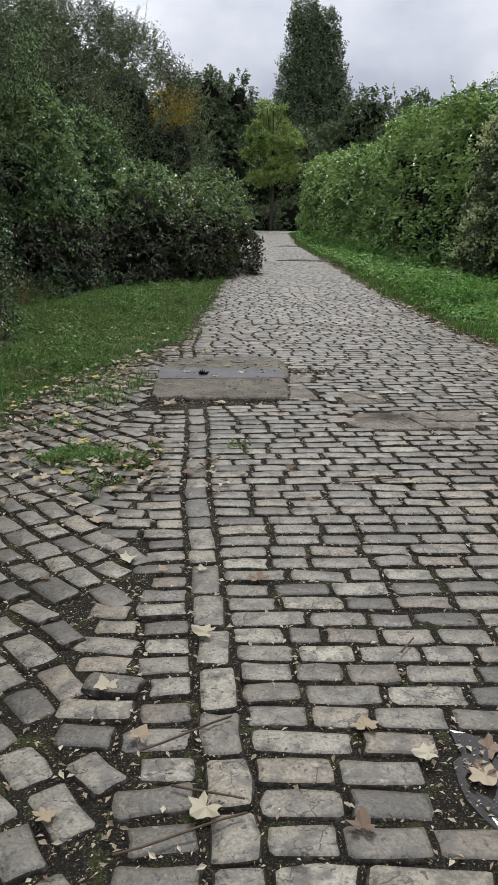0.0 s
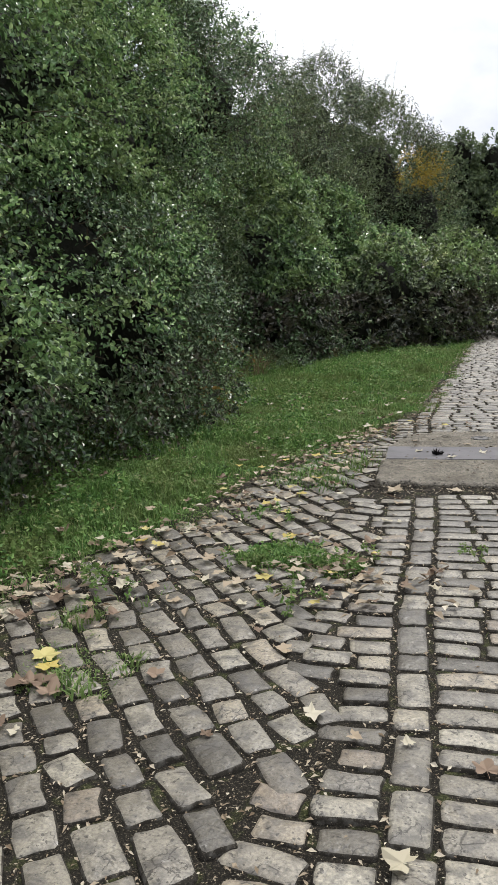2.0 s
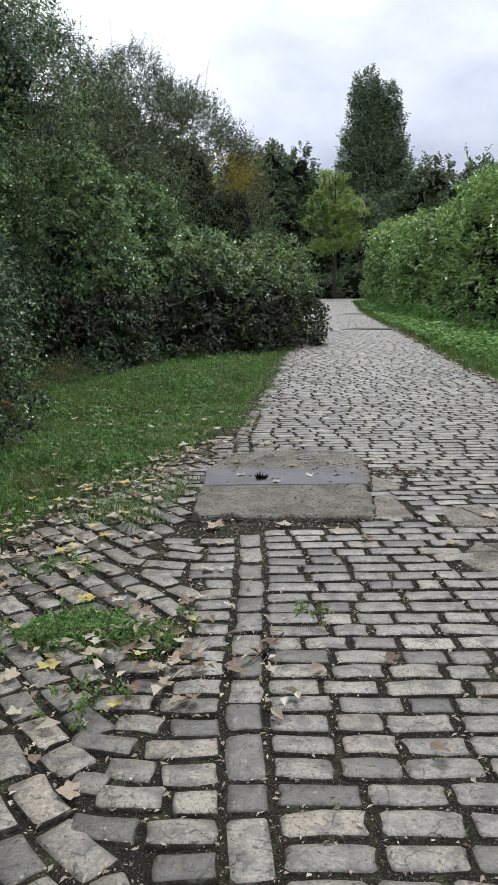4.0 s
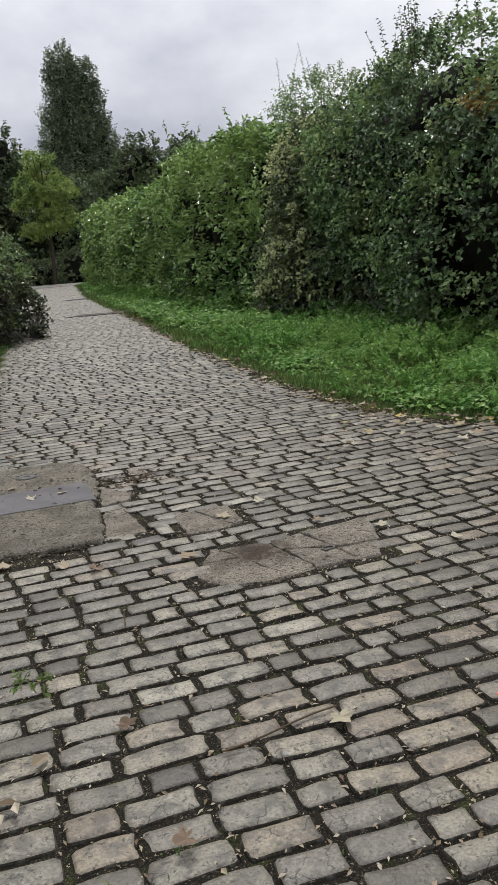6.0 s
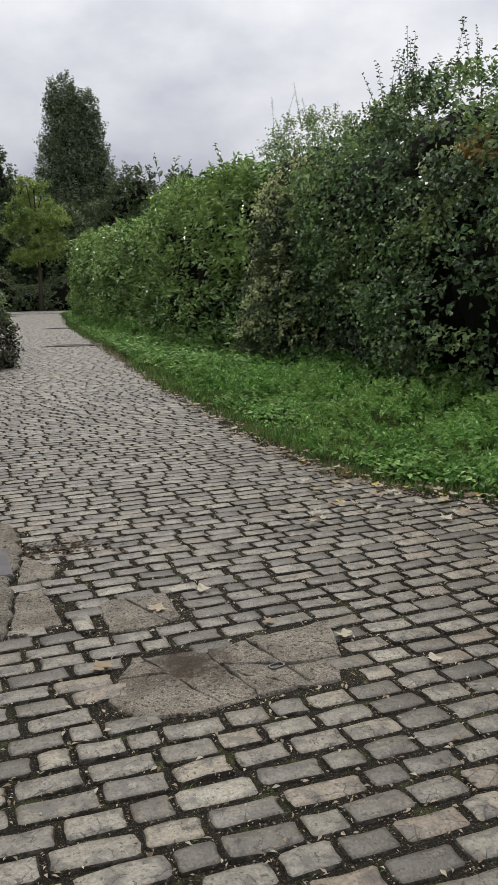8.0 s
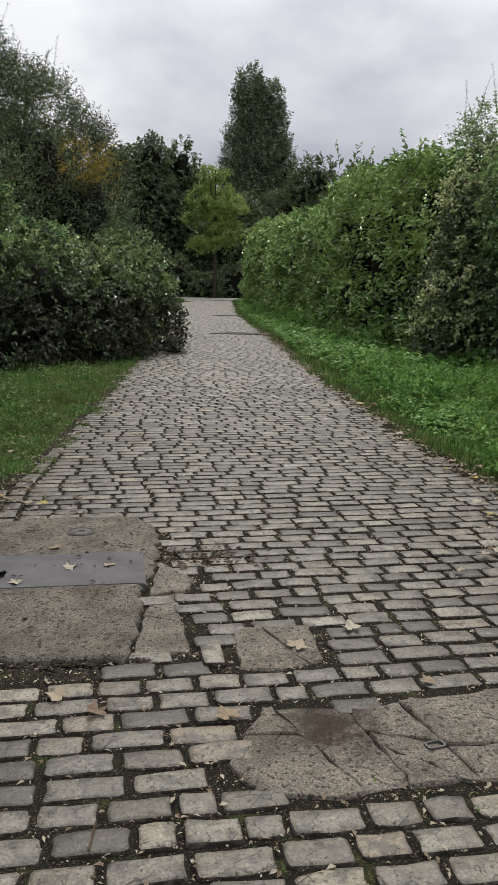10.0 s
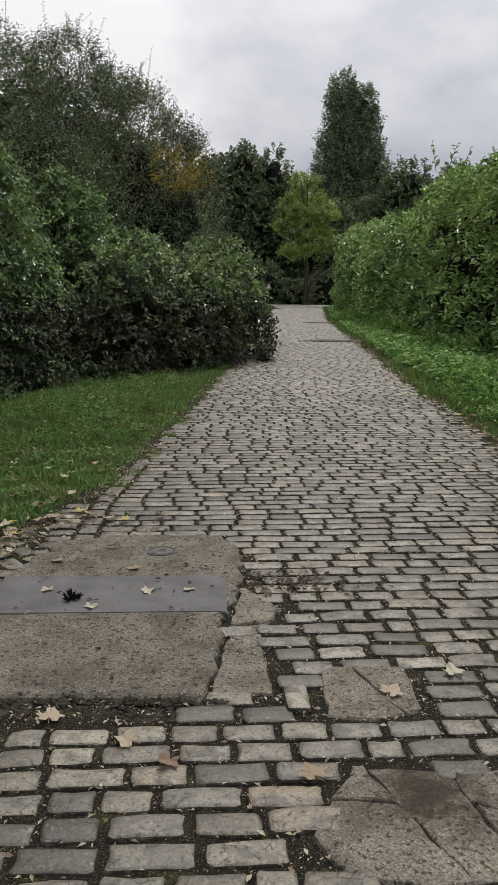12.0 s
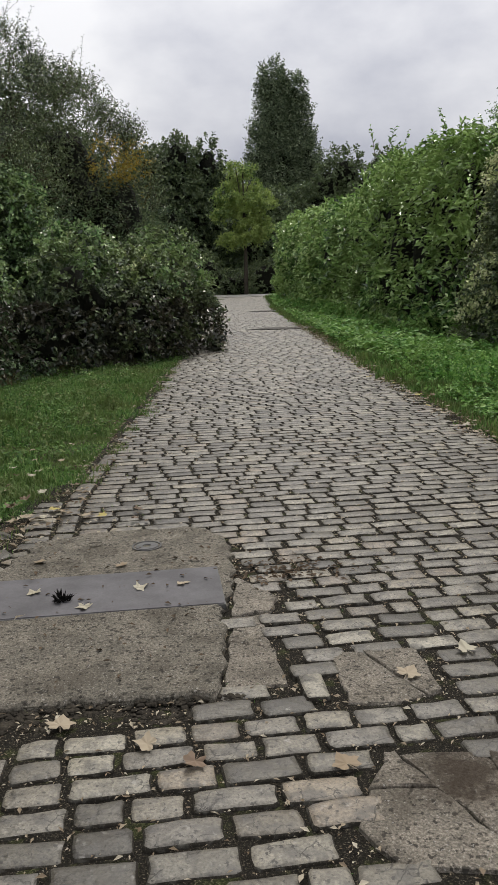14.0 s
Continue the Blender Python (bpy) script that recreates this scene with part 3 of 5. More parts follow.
def slab_mesh(name, rim, top, thick, mat, chip=0.012, seed=1, round_in=1.0):
    """A cast slab with a chipped, rounded rim; the rim is given in plan."""
    r = np.random.default_rng(seed)
    pts = []
    for (x0, y0), (x1, y1) in zip(rim, rim[1:] + rim[:1]):
        m = max(2, int(math.hypot(x1 - x0, y1 - y0) / 0.06))
        for i in range(m):
            t = i / m
            pts.append((x0 + (x1 - x0) * t + r.normal() * chip, y0 + (y1 - y0) * t + r.normal() * chip))
    c = np.mean(pts, 0)
    bm = bmesh.new()
    rings = []
    for z, k in ((top - thick, 0.0), (top - 0.016, 0.0), (top - 0.004, 0.012 * round_in), (top, 0.03 * round_in)):
        ring = []
        for x, y in pts:
            d = Vector((c[0] - x, c[1] - y)).normalized() * k
            ring.append(bm.verts.new((x + d.x, y + d.y, z + (r.normal() * 0.002 if k else 0))))
        rings.append(ring)
    for a, b in zip(rings, rings[1:]):
        for i in range(len(a)):
            j = (i + 1) % len(a)
            bm.faces.new((a[i], a[j], b[j], b[i]))
    bm.faces.new(rings[-1])
    bmesh.ops.triangulate(bm, faces=[f for f in bm.faces if len(f.verts) > 4])
    return bm_mesh(name, bm, mat)


def box_mesh(name, w, d, h, mat, bevel=0.004):
    bm = bmesh.new()
    bmesh.ops.create_cube(bm, size=1.0)
    bmesh.ops.scale(bm, vec=(w, d, h), verts=bm.verts)
    bmesh.ops.bevel(bm, geom=bm.edges[:], offset=bevel, segments=2, affect="EDGES")
    return bm_mesh(name, bm, mat)


def disc_mesh(name, rad, h, mat, segs=28):
    """A round cover with raised rings."""
    bm = bmesh.new()
    prof = [(rad, 0), (rad, h), (rad * 0.9, h), (rad * 0.88, h - 0.006), (rad * 0.78, h - 0.006), (rad * 0.75, h), (rad * 0.3, h), (rad * 0.27, h - 0.005), (0.004, h - 0.005)]
    rings = [[bm.verts.new((p * math.cos(i * 2 * math.pi / segs), p * math.sin(i * 2 * math.pi / segs), z)) for i in range(segs)] for p, z in prof]
    for a, b in zip(rings, rings[1:]):
        for i in range(segs):
            j = (i + 1) % segs
            bm.faces.new((a[i], a[j], b[j], b[i]))
    bm.faces.new(rings[-1])
    return bm_mesh(name, bm, mat)


hatch = thing("hatch", (-0.28, 8.2, 0), "raised concrete hatch slab with a grey metal cover plate", "hatch")


def under(ob, parent):
    ob.parent = parent
    ob.matrix_parent_inverse = Matrix.Translation(parent.location).inverted()
    return ob


under(new("slab", slab_mesh("slab", SLAB_RIM, 0.03, 0.14, SLAB, 0.017, 3)), hatch)
frame_bar = new("cover_frame", box_mesh("cover_frame", 1.212, 0.528, 0.03, IRON, 0.003))
frame_bar.location, frame_bar.rotation_euler = (-0.285, 8.168, 0.0185), (0, 0, radians(7.6))
under(frame_bar, hatch)
plate = new("cover_plate", box_mesh("cover_plate", 1.2, 0.51, 0.03, STEEL, 0.003))
plate.location, plate.rotation_euler = (-0.285, 8.168, 0.0225), (0, 0, radians(7.6))
tagged(under(plate, hatch), "dull grey galvanised cover plate")
lidob = new("valve_cap", disc_mesh("valve_cap", 0.088, 0.036, IRON))
lidob.location = (-0.155, 8.88, 0.0)
tagged(under(lidob, hatch), "small round cast iron valve cap")
knob = new("cap", disc_mesh("cap", 0.05, 0.033, SLAB))
knob.location = (-0.47, 8.93, 0.0)
under(knob, hatch)
# rotten tuft in the lifting hole
r2 = np.random.default_rng(31)
m = 60
hp = np.stack([-0.452 + r2.normal(0, 0.018, m), 8.065 + r2.normal(0, 0.018, m), np.full(m, 0.037)], 1)
ha = unit(np.stack([r2.normal(0, 0.7, m), r2.normal(0, 0.7, m), np.full(m, 0.8)], 1))
v, f = leaf_quads(hp, ha, unit(r2.normal(size=(m, 3))), r2.uniform(0.02, 0.06, m), np.full(m, 0.012))
tuft = new("dark_tuft", np_mesh("dark_tuft", v, f, BLACK))
tagged(tuft, "black rotten plant tuft in the plate's lifting hole", "plant tuft")


def cracked(rim, cuts):
    """A patch cut by cracks into separate pieces; a crack runs only through the piece that holds its point."""
    bm = bmesh.new()
    bm.faces.new([bm.verts.new((x, y, 0)) for x, y in rim])
    for (px, py), ang in cuts:
        for face in [q for q in bm.faces if inside([(v.co.x, v.co.y) for v in q.verts], px, py)]:
            bmesh.ops.bisect_plane(bm, geom=[face, *face.edges, *face.verts], plane_co=(px, py, 0), plane_no=(math.cos(ang), math.sin(ang), 0))
    out = [[(v.co.x, v.co.y) for v in q.verts] for q in bm.faces]
    bm.free()
    return out


def broken_patch(at, label, rim, cuts, seed):
    """A repair patch of cast concrete, broken along its cracks."""
    whole = thing("concrete_patch", at, label, "concrete patch", "concrete patches")
    for i, piece in enumerate(cracked(rim, cuts)):
        c = np.mean(piece, 0)
        edge_pts = [(c[0] + (x - c[0]) * 0.992, c[1] + (y - c[1]) * 0.992) for x, y in piece]
        if len(edge_pts) > 2:
            under(new("patch_piece", slab_mesh("patch_piece", edge_pts, 0.004 - 0.004 * (i % 3), 0.07, PATCH, 0.006, seed + 8 + i, 0.35)), whole)


broken_patch((1.3, 6.6, 0), "cracked concrete repair patch stained with dark earth", PATCH_RIM,
             [((1.1, 6.55), 0.49), ((1.31, 6.6), 0.28), ((1.54, 6.62), 0.33), ((0.94, 6.615), 1.68), ((1.7, 6.57), 1.66), ((1.43, 6.6), 1.3), ((1.46, 6.45), 0.9)], 3)
broken_patch((0.48, 7.7, 0), "broken concrete strip beside the hatch slab", SIDE_RIM, [((0.48, 7.62), 1.25), ((0.48, 7.95), 1.8)], 25)
broken_patch((1.0, 7.3, 0), "small reddish-grey concrete patch among the setts", SMALL_RIM, [((1.04, 7.35), 0.5)], 35)
# flat iron loop left in the concrete
bm = bmesh.new()
loop_rings = [[bm.verts.new((sx * math.copysign(abs(math.cos(k * math.pi / 8)) ** 0.5, math.cos(k * math.pi / 8)), sy * math.copysign(abs(math.sin(k * math.pi / 8)) ** 0.5, math.sin(k * math.pi / 8)), z))
               for k in range(16)] for sx, sy, z in ((0.037, 0.05, 0.0), (0.037, 0.05, 0.012), (0.028, 0.04, 0.012), (0.028, 0.04, 0.0))]
for p, q in zip(loop_rings, loop_rings[1:] + loop_rings[:1]):
    for k in range(16):
        bm.faces.new((p[k], p[(k + 1) % 16], q[(k + 1) % 16], q[k]))
iron_loop = new("iron_loop", bm_mesh("iron_loop", bm, IRON))
iron_loop.matrix_world = pose(1.525, 6.547, -0.004, 0, 0, -70) @ Matrix.Diagonal((0.6, 0.75, 1, 1))
tagged(iron_loop, "small flat iron loop set in the cracked patch", "iron fitting")
for x, y, w in ((1.15, 27.5, 0.95), (0.85, 37.5, 0.8)):
    rim = [(x - w, y - 0.35), (x + w * 0.7, y - 0.5), (x + w, y + 0.3), (x - w * 0.5, y + 0.45)]
    ob = new("tar_patch", slab_mesh("tar_patch", rim, 0.012, 0.07, TAR, 0.03, 15))
    ob.location.z = float(height(y))
    tagged(ob, "dark tarred repair across the far setts", "repair patch", "tar patches")

# ---------------------------------------------------------------- vegetation
AWAY_L, AWAY_R = (-1, 0.25, -0.2), (1, 0.35, -0.2)
anywhere = lambda p: np.ones(len(p), bool)

# paler leaves chosen by height or lane side paint in the lit tops
# near thicket beside the grass
shrub("thicket", "tall dense thicket of dark elder and bramble over grass", "thicket",
      [(-4.7, 5.2, 1.5, 1.7, 2.0, 1.9), (-4.5, 7.9, 1.3, 1.45, 1.7, 1.7), (-4.0, 9.0, 1.0, 1.0, 1.2, 1.2), (-5.3, 6.6, 3.6, 1.9, 2.4, 2.2), (-5.2, 9.5, 3.2, 1.6, 1.8, 2.0), (-6.5, 3.2, 2.5, 2.4, 2.4, 2.7)],
      31000, DARKLEAF, 100, back=AWAY_L, stems=9, sprigs=60, sprig_len=(0.5, 1.0),
      extra=[(FRESH_LIT_LEAF, "light_foliage", 0.8, lambda p: (wobble(p, 2.4, 77) > 0.3) | ((p[:, 2] > 2.4) & (wobble(p, 1.7, 76) > -0.4))), (RUST, "withered_foliage", 0.06, lambda p: (p[:, 2] < 1.0) & (p[:, 1] > 8.2)), (SHADEBRAMBLE, "bramble_foliage", 0.35, lambda p: (p[:, 2] < 1.0))],
      shoot=dict(length=(0.3, 0.75), k=15, size=(0.036, 0.068), ratio=0.6, droop=0.4, oval=True))
shrub("tree_thicket", "tall leafy young trees at the edge of the thicket", "tree",
      [(-6.3, 13.4, 3.2, 1.7, 2.0, 3.2), (-5.5, 14.8, 4.6, 1.3, 1.5, 1.4), (-6.5, 11.6, 1.8, 1.5, 1.8, 2.0), (-6.6, 12.4, 5.2, 1.6, 1.9, 1.8)],
      14000, DARKLEAF, 140, back=AWAY_L, stems=7, core=0.6, sprigs=70, sprig_len=(0.6, 1.3), extra=[(FRESH_LIT_LEAF, "light_foliage", 0.5, lambda p: (p[:, 2] > 3.0) & (wobble(p, 2.1, 79) > 0.0)), (GREYLEAF, "grey_foliage", 0.7, lambda p: wobble(p, 1.6, 78) > 0.2)],
      shoot=dict(length=(0.4, 0.95), k=11, size=(0.06, 0.095), ratio=0.5, droop=0.35))
shrub("hazel_shrub", "rounded hazel shrub with dense drooping foliage", "shrub",
      [(-5.15, 16.6, 1.5, 1.3, 1.5, 2.2), (-4.85, 16.3, 0.8, 1.1, 1.3, 1.1)],
      5600, DARKLEAF, 180, group="lane shrubs", back=AWAY_L, stems=5, core=0.52, sprigs=12, extra=[(FRESH_LIT_LEAF, "light_foliage", 0.65, lambda p: (p[:, 2] > 2.4) | ((p[:, 2] > 1.5) & (p[:, 0] > -4.4))), (SHADEBRAMBLE, "bramble_foliage", 0.7, lambda p: p[:, 2] < 1.5)],
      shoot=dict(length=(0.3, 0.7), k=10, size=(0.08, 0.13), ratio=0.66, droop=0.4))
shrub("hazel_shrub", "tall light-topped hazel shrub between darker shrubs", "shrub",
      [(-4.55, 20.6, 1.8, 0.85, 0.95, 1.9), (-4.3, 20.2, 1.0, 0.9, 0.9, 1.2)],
      3600, DARKLEAF, 190, group="lane shrubs", back=AWAY_L, stems=4, core=0.6, sprigs=8, extra=[(FRESH_LIT_LEAF, "light_foliage", 0.7, lambda p: p[:, 2] > 2.3), (SHADEBRAMBLE, "bramble_foliage", 0.5, lambda p: p[:, 2] < 1.3)],
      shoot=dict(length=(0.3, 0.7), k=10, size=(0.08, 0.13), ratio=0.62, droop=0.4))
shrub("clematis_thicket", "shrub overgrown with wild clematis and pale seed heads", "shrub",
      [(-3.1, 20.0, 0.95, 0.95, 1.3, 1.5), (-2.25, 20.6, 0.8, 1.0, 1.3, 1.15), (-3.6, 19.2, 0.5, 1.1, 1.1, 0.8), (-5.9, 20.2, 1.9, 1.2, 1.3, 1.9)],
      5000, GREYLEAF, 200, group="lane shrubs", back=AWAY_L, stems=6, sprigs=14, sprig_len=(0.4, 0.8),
      extra=[(SEED, "seed_fluff", 0.45, lambda p: (p[:, 2] > 1.9) & (wobble(p, 3.0, 80) > 0.35)), (SHADEBRAMBLE, "bramble_foliage", 0.8, lambda p: p[:, 2] < 1.35), (FRESH_LIT_LEAF, "light_foliage", 0.6, lambda p: p[:, 2] > 1.7)],
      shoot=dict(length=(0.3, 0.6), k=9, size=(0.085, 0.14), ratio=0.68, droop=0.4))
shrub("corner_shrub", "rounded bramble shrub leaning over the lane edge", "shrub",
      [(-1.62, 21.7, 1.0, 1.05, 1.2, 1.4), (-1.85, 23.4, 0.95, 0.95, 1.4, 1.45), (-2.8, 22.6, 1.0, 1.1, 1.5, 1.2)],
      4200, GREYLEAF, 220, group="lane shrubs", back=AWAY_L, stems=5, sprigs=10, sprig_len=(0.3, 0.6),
      extra=[(SEED, "seed_fluff", 0.3, lambda p: (p[:, 2] > 1.9) & (wobble(p, 3.0, 82) > 0.4)), (SHADEBRAMBLE, "bramble_foliage", 0.7, lambda p: p[:, 2] < 1.2), (FRESH_LIT_LEAF, "light_foliage", 0.6, lambda p: p[:, 2] > 1.5)],
      shoot=dict(length=(0.3, 0.6), k=9, size=(0.085, 0.14), ratio=0.68, droop=0.4))
shrub("willow_shrub", "tall feathery willow with thin upright shoots", "tree",
      [(-6.2, 25.5, 4.0, 2.1, 2.3, 3.5), (-4.5, 26.0, 3.8, 1.5, 1.9, 2.9), (-3.2, 26.4, 3.0, 1.0, 1.5, 2.4), (-7.6, 22.5, 4.0, 2.1, 2.3, 3.4), (-5.6, 22.0, 2.6, 1.5, 1.7, 2.2)],
      16000, GREYLEAF, 240, back=AWAY_L, stems=8, clump=0.6, core=0.6, sprigs=90, sprig_len=(0.3, 1.7),
      extra=[(YELLOW, "yellow_foliage", 0.85, lambda p: (np.abs(p[:, 0] + 2.9) < 0.5) & (np.abs(p[:, 2] - 4.6) < 0.5)), (DARKLEAF, "dark_foliage", 0.5, lambda p: p[:, 2] < 3.6)],
      shoot=dict(length=(0.5, 1.2), k=12, size=(0.08, 0.13), ratio=0.35, droop=0.2, up=0.7))
shrub("lane_thicket", "dark mixed shrubs along the far lane edge", "thicket",
      [(-4.2, 27.5, 1.4, 1.5, 2.0, 1.9), (-4.3, 31.5, 1.6, 1.5, 2.4, 2.0), (-4.9, 36.5, 1.8, 1.6, 3.0, 2.2), (-5.3, 42.5, 2.0, 1.6, 3.4, 2.4), (-5.8, 49.0, 2.2, 1.6, 3.6, 2.6)],
      6000, FARLEAF, 260, back=AWAY_L, stems=8, sprigs=30, shoot=dict(length=(0.4, 0.9), k=9, size=(0.1, 0.16), ratio=0.6))

# mixed thicket across the lane
shrub("bramble_thicket", "tall mixed thicket of bramble and roses behind weeds", "thicket",
      [(7.5, 10.6, 1.5, 1.9, 1.9, 2.0), (7.1, 13.2, 1.6, 1.7, 1.9, 2.2), (7.6, 12.2, 2.9, 1.8, 2.2, 1.35), (6.9, 15.4, 1.7, 1.6, 1.9, 2.4), (7.2, 15.2, 3.4, 1.7, 1.9, 1.4), (8.3, 8.5, 1.9, 2.2, 2.2, 2.2), (6.9, 17.4, 2.8, 1.5, 1.5, 1.5), (6.2, 16.6, 3.05, 1.1, 1.2, 1.15), (6.5, 17.6, 1.4, 1.2, 1.2, 1.8)],
      17000, DARKLEAF, 300, back=AWAY_R, stems=9, sprigs=140, sprig_len=(0.3, 1.2),
      extra=[(FRESH_LIT_LEAF, "light_foliage", 0.85, lambda p: (p[:, 2] > 2.2) & (wobble(p, 1.6, 90) > -0.35)), (FRESH_LIT_LEAF, "pale_foliage", 0.6, lambda p: (p[:, 2] < 2.2) & (wobble(p, 3.0, 94) > 0.0)), (SHADEBRAMBLE, "bramble_foliage", 0.4, lambda p: p[:, 2] < 1.3), (RUST, "rusty_foliage", 0.9, lambda p: ((p[:, 0] - 6.4) ** 2 + (p[:, 1] - 12.2) ** 2 + (p[:, 2] - 3.6) ** 2) < 0.9),
             (SEED, "seed_fluff", 0.25, lambda p: (wobble(p, 3.2, 91) > 0.7))],
      shoot=dict(length=(0.35, 0.8), k=10, size=(0.075, 0.12), ratio=0.72, droop=0.35))
shrub("clematis_shrub", "shrub smothered in wild clematis with cream seed heads", "shrub",
      [(5.75, 19.2, 1.5, 1.1, 1.25, 2.1), (5.9, 18.9, 2.75, 1.0, 1.15, 1.2)],
      5000, GREYLEAF, 330, back=AWAY_R, stems=5, sprigs=6, sprig_len=(0.2, 0.4),
      extra=[(SEED, "seed_fluff", 0.6, lambda p: (p[:, 2] > 0.8) & (p[:, 0] < 5.6) & (wobble(p, 4.2, 92) > 0.0))],
      shoot=dict(length=(0.3, 0.65), k=10, size=(0.075, 0.11), ratio=0.76, droop=0.35))
shrub("back_tree", "small rounded tree behind the thicket", "tree", [(6.7, 21.6, 4.5, 1.0, 1.0, 0.9), (6.9, 22.0, 2.6, 1.1, 1.1, 1.8)], 2600, FRESH_LIT_LEAF, 345, stems=3, sprigs=8, core=0.4,
      shoot=dict(length=(0.35, 0.7), k=10, size=(0.06, 0.09), ratio=0.55))

# cherry laurels clipped into a hedge along the lane
hedge_line = [(16, 5.6), (20, 4.75), (25, 3.75), (32, 3.05), (40, 2.4), (46, 1.95), (53, 1.6)]
y, i = 21.0, 0
while y < 53:
    x = float(np.interp(y, [p[0] for p in hedge_line], [p[1] for p in hedge_line]))
    tall = y < 28
    z = float(height(y))
    r3 = np.random.default_rng(400 + i)
    hz = float(np.interp(y, [21, 26, 28, 30, 45, 53], [2.1, 2.2, 2.15, 1.85, 2.05, 2.0])) * r3.uniform(0.96, 1.05)
    shrub("laurel_shrub", "glossy green cherry laurel clipped as a hedge" if tall else "bright green cherry laurel clipped as a lower hedge", "shrub",
          [(x + 1.05, y, z + hz * 0.95, 1.02 + r3.uniform(-0.22, 0.2), 0.61, hz * 1.0), (x + 1.0 + r3.uniform(-0.1, 0.15), y + 0.15, z + hz * 0.5, 0.9, 0.57, hz * 0.6), (x + 1.2, y, z + hz * 1.45, 0.85, 0.75, hz * 0.5)],
          int(560 * (26 / (y + 6)) ** 0.6), LAUREL, 400 + 10 * i, clump=0.5, boxy=0.62, group="laurel hedge", back=AWAY_R, stems=2, sprigs=5 if y < 27 else 3, sprig_len=(0.4, 0.9) if y < 27 else (0.3, 0.5),
          core=0.72, twigs=0.12, shoot=dict(length=(0.3, 0.6), k=10, size=(0.15, 0.24) if y < 30 else (0.2, 0.3), ratio=0.46, up=1.2, out=0.65, droop=0.05, spread=0.85))
    if i == 3:
        tall_laurel = bpy.data.objects[[o.name for o in scene.collection.objects if o.name.startswith("laurel_shrub")][-1]]
    y += 1.42
    i += 1

# long shoots above the clipped top
for q, (x, yy, z, lean) in enumerate(((3.62, 26.2, 4.75, -0.25), (3.85, 25.4, 4.7, 0.3), (4.2, 25.6, 4.6, 0.85))):
    v, f, path, rad = shoots(np.array([[x, yy, z]]), np.array([[lean, 0, 1.0]]), 990 + q, length=(0.8, 0.82), k=14, size=(0.15, 0.2), ratio=0.42, up=0.6, droop=0.05, depth=0.0, spread=0.8)
    mass(part("long_shoot", np_mesh("long_shoot", v, f, LAUREL), tall_laurel))
    tv, tf = tubes(path, rad * 1.5, 4)
    part("shoot_stem", np_mesh("shoot_stem", tv, tf, TWIG), tall_laurel)


def tree(name, label, x, y, trunk_h, trunk_r, lumps, n, mat, seed, size, length, limbs=9, group="", gap=-0.75, core=0.5, fork=1, up=0.4, out=1.0):
    """A tree: tapered trunk, limbs into the crown, leafy shoots over uneven swellings with gaps."""
    z = float(ground_z(np.array(x), np.array(y)))
    ob = thing(name, (0, 0, 0), label, "tree", group)
    r = np.random.default_rng(seed)
    L = [(x + a, y + b, z + c, d, e, f) for a, b, c, d, e, f in lumps]
    top = max(l[2] + 0.5 * l[5] for l in L)
    for k in range(fork):
        t = np.linspace(0, 1, 8)[:, None]
        foot, tip = np.array([x + k * 0.35, y, z - 0.15]), np.array([x + (k - (fork - 1) / 2) * 2.2, y, top])
        pth = foot + (tip - foot) * t + np.sin(t * 4 + k) * 0.04 * trunk_h / 4
        v, f = tubes(pth[None], (trunk_r * np.linspace(1, 0.18, 8))[None], 8)
        part("trunk", np_mesh("trunk", v, f, BARK, True), ob)
    s = r.uniform(0.25, 0.9, limbs)
    foot = np.array([x, y, z])
    ends = np.array([[l[0] + r.uniform(-0.7, 0.7) * l[3], l[1] + r.uniform(-0.7, 0.7) * l[4], l[2] + r.uniform(-0.2, 0.7) * l[5]] for l in (L[int(i) % len(L)] for i in range(limbs))])
    for q, u in zip(ends, s):
        st = np.array([x, y, z + trunk_h + (top - z - trunk_h) * u * 0.7])
        if q[2] < st[2]:
            st[2] = max(z + trunk_h * 0.8, q[2] - 0.6)
        t = np.linspace(0, 1, 5)[:, None]
        v, f = tubes((st + (q - st) * t + np.array([0, 0, 0.15]) * np.sin(t * 3.1))[None], (trunk_r * np.linspace(0.42, 0.1, 5))[None], 5)
        part("limb", np_mesh("limb", v, f, BARK, True), ob)
    P, N = hull_points(L, n, seed, None, 0.2, 1.2 / max(0.5, length[1]), 0.55 * length[1])
    keep = wobble(P, 1.3 / length[1], seed + 3) > gap
    P, N = P[keep], N[keep]
    inner = r.uniform(0.0, 1.0, len(P)) ** 2 * 0.6
    c = np.array([l[:3] for l in L]).mean(0)
    P = P + (c - P) * inner[:, None] * np.array([0.7, 0.7, 0.3])
    v, f, path, rad = shoots(P, N, seed + 2, length=length, k=9, size=size, ratio=0.7, droop=0.2, up=up, out=out)
    crown = mass(part("crown", np_mesh("crown", v, f, mat), ob))
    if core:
        mass(part("shade_core", core_mesh(L, core, seed, 2), crown))
    return ob


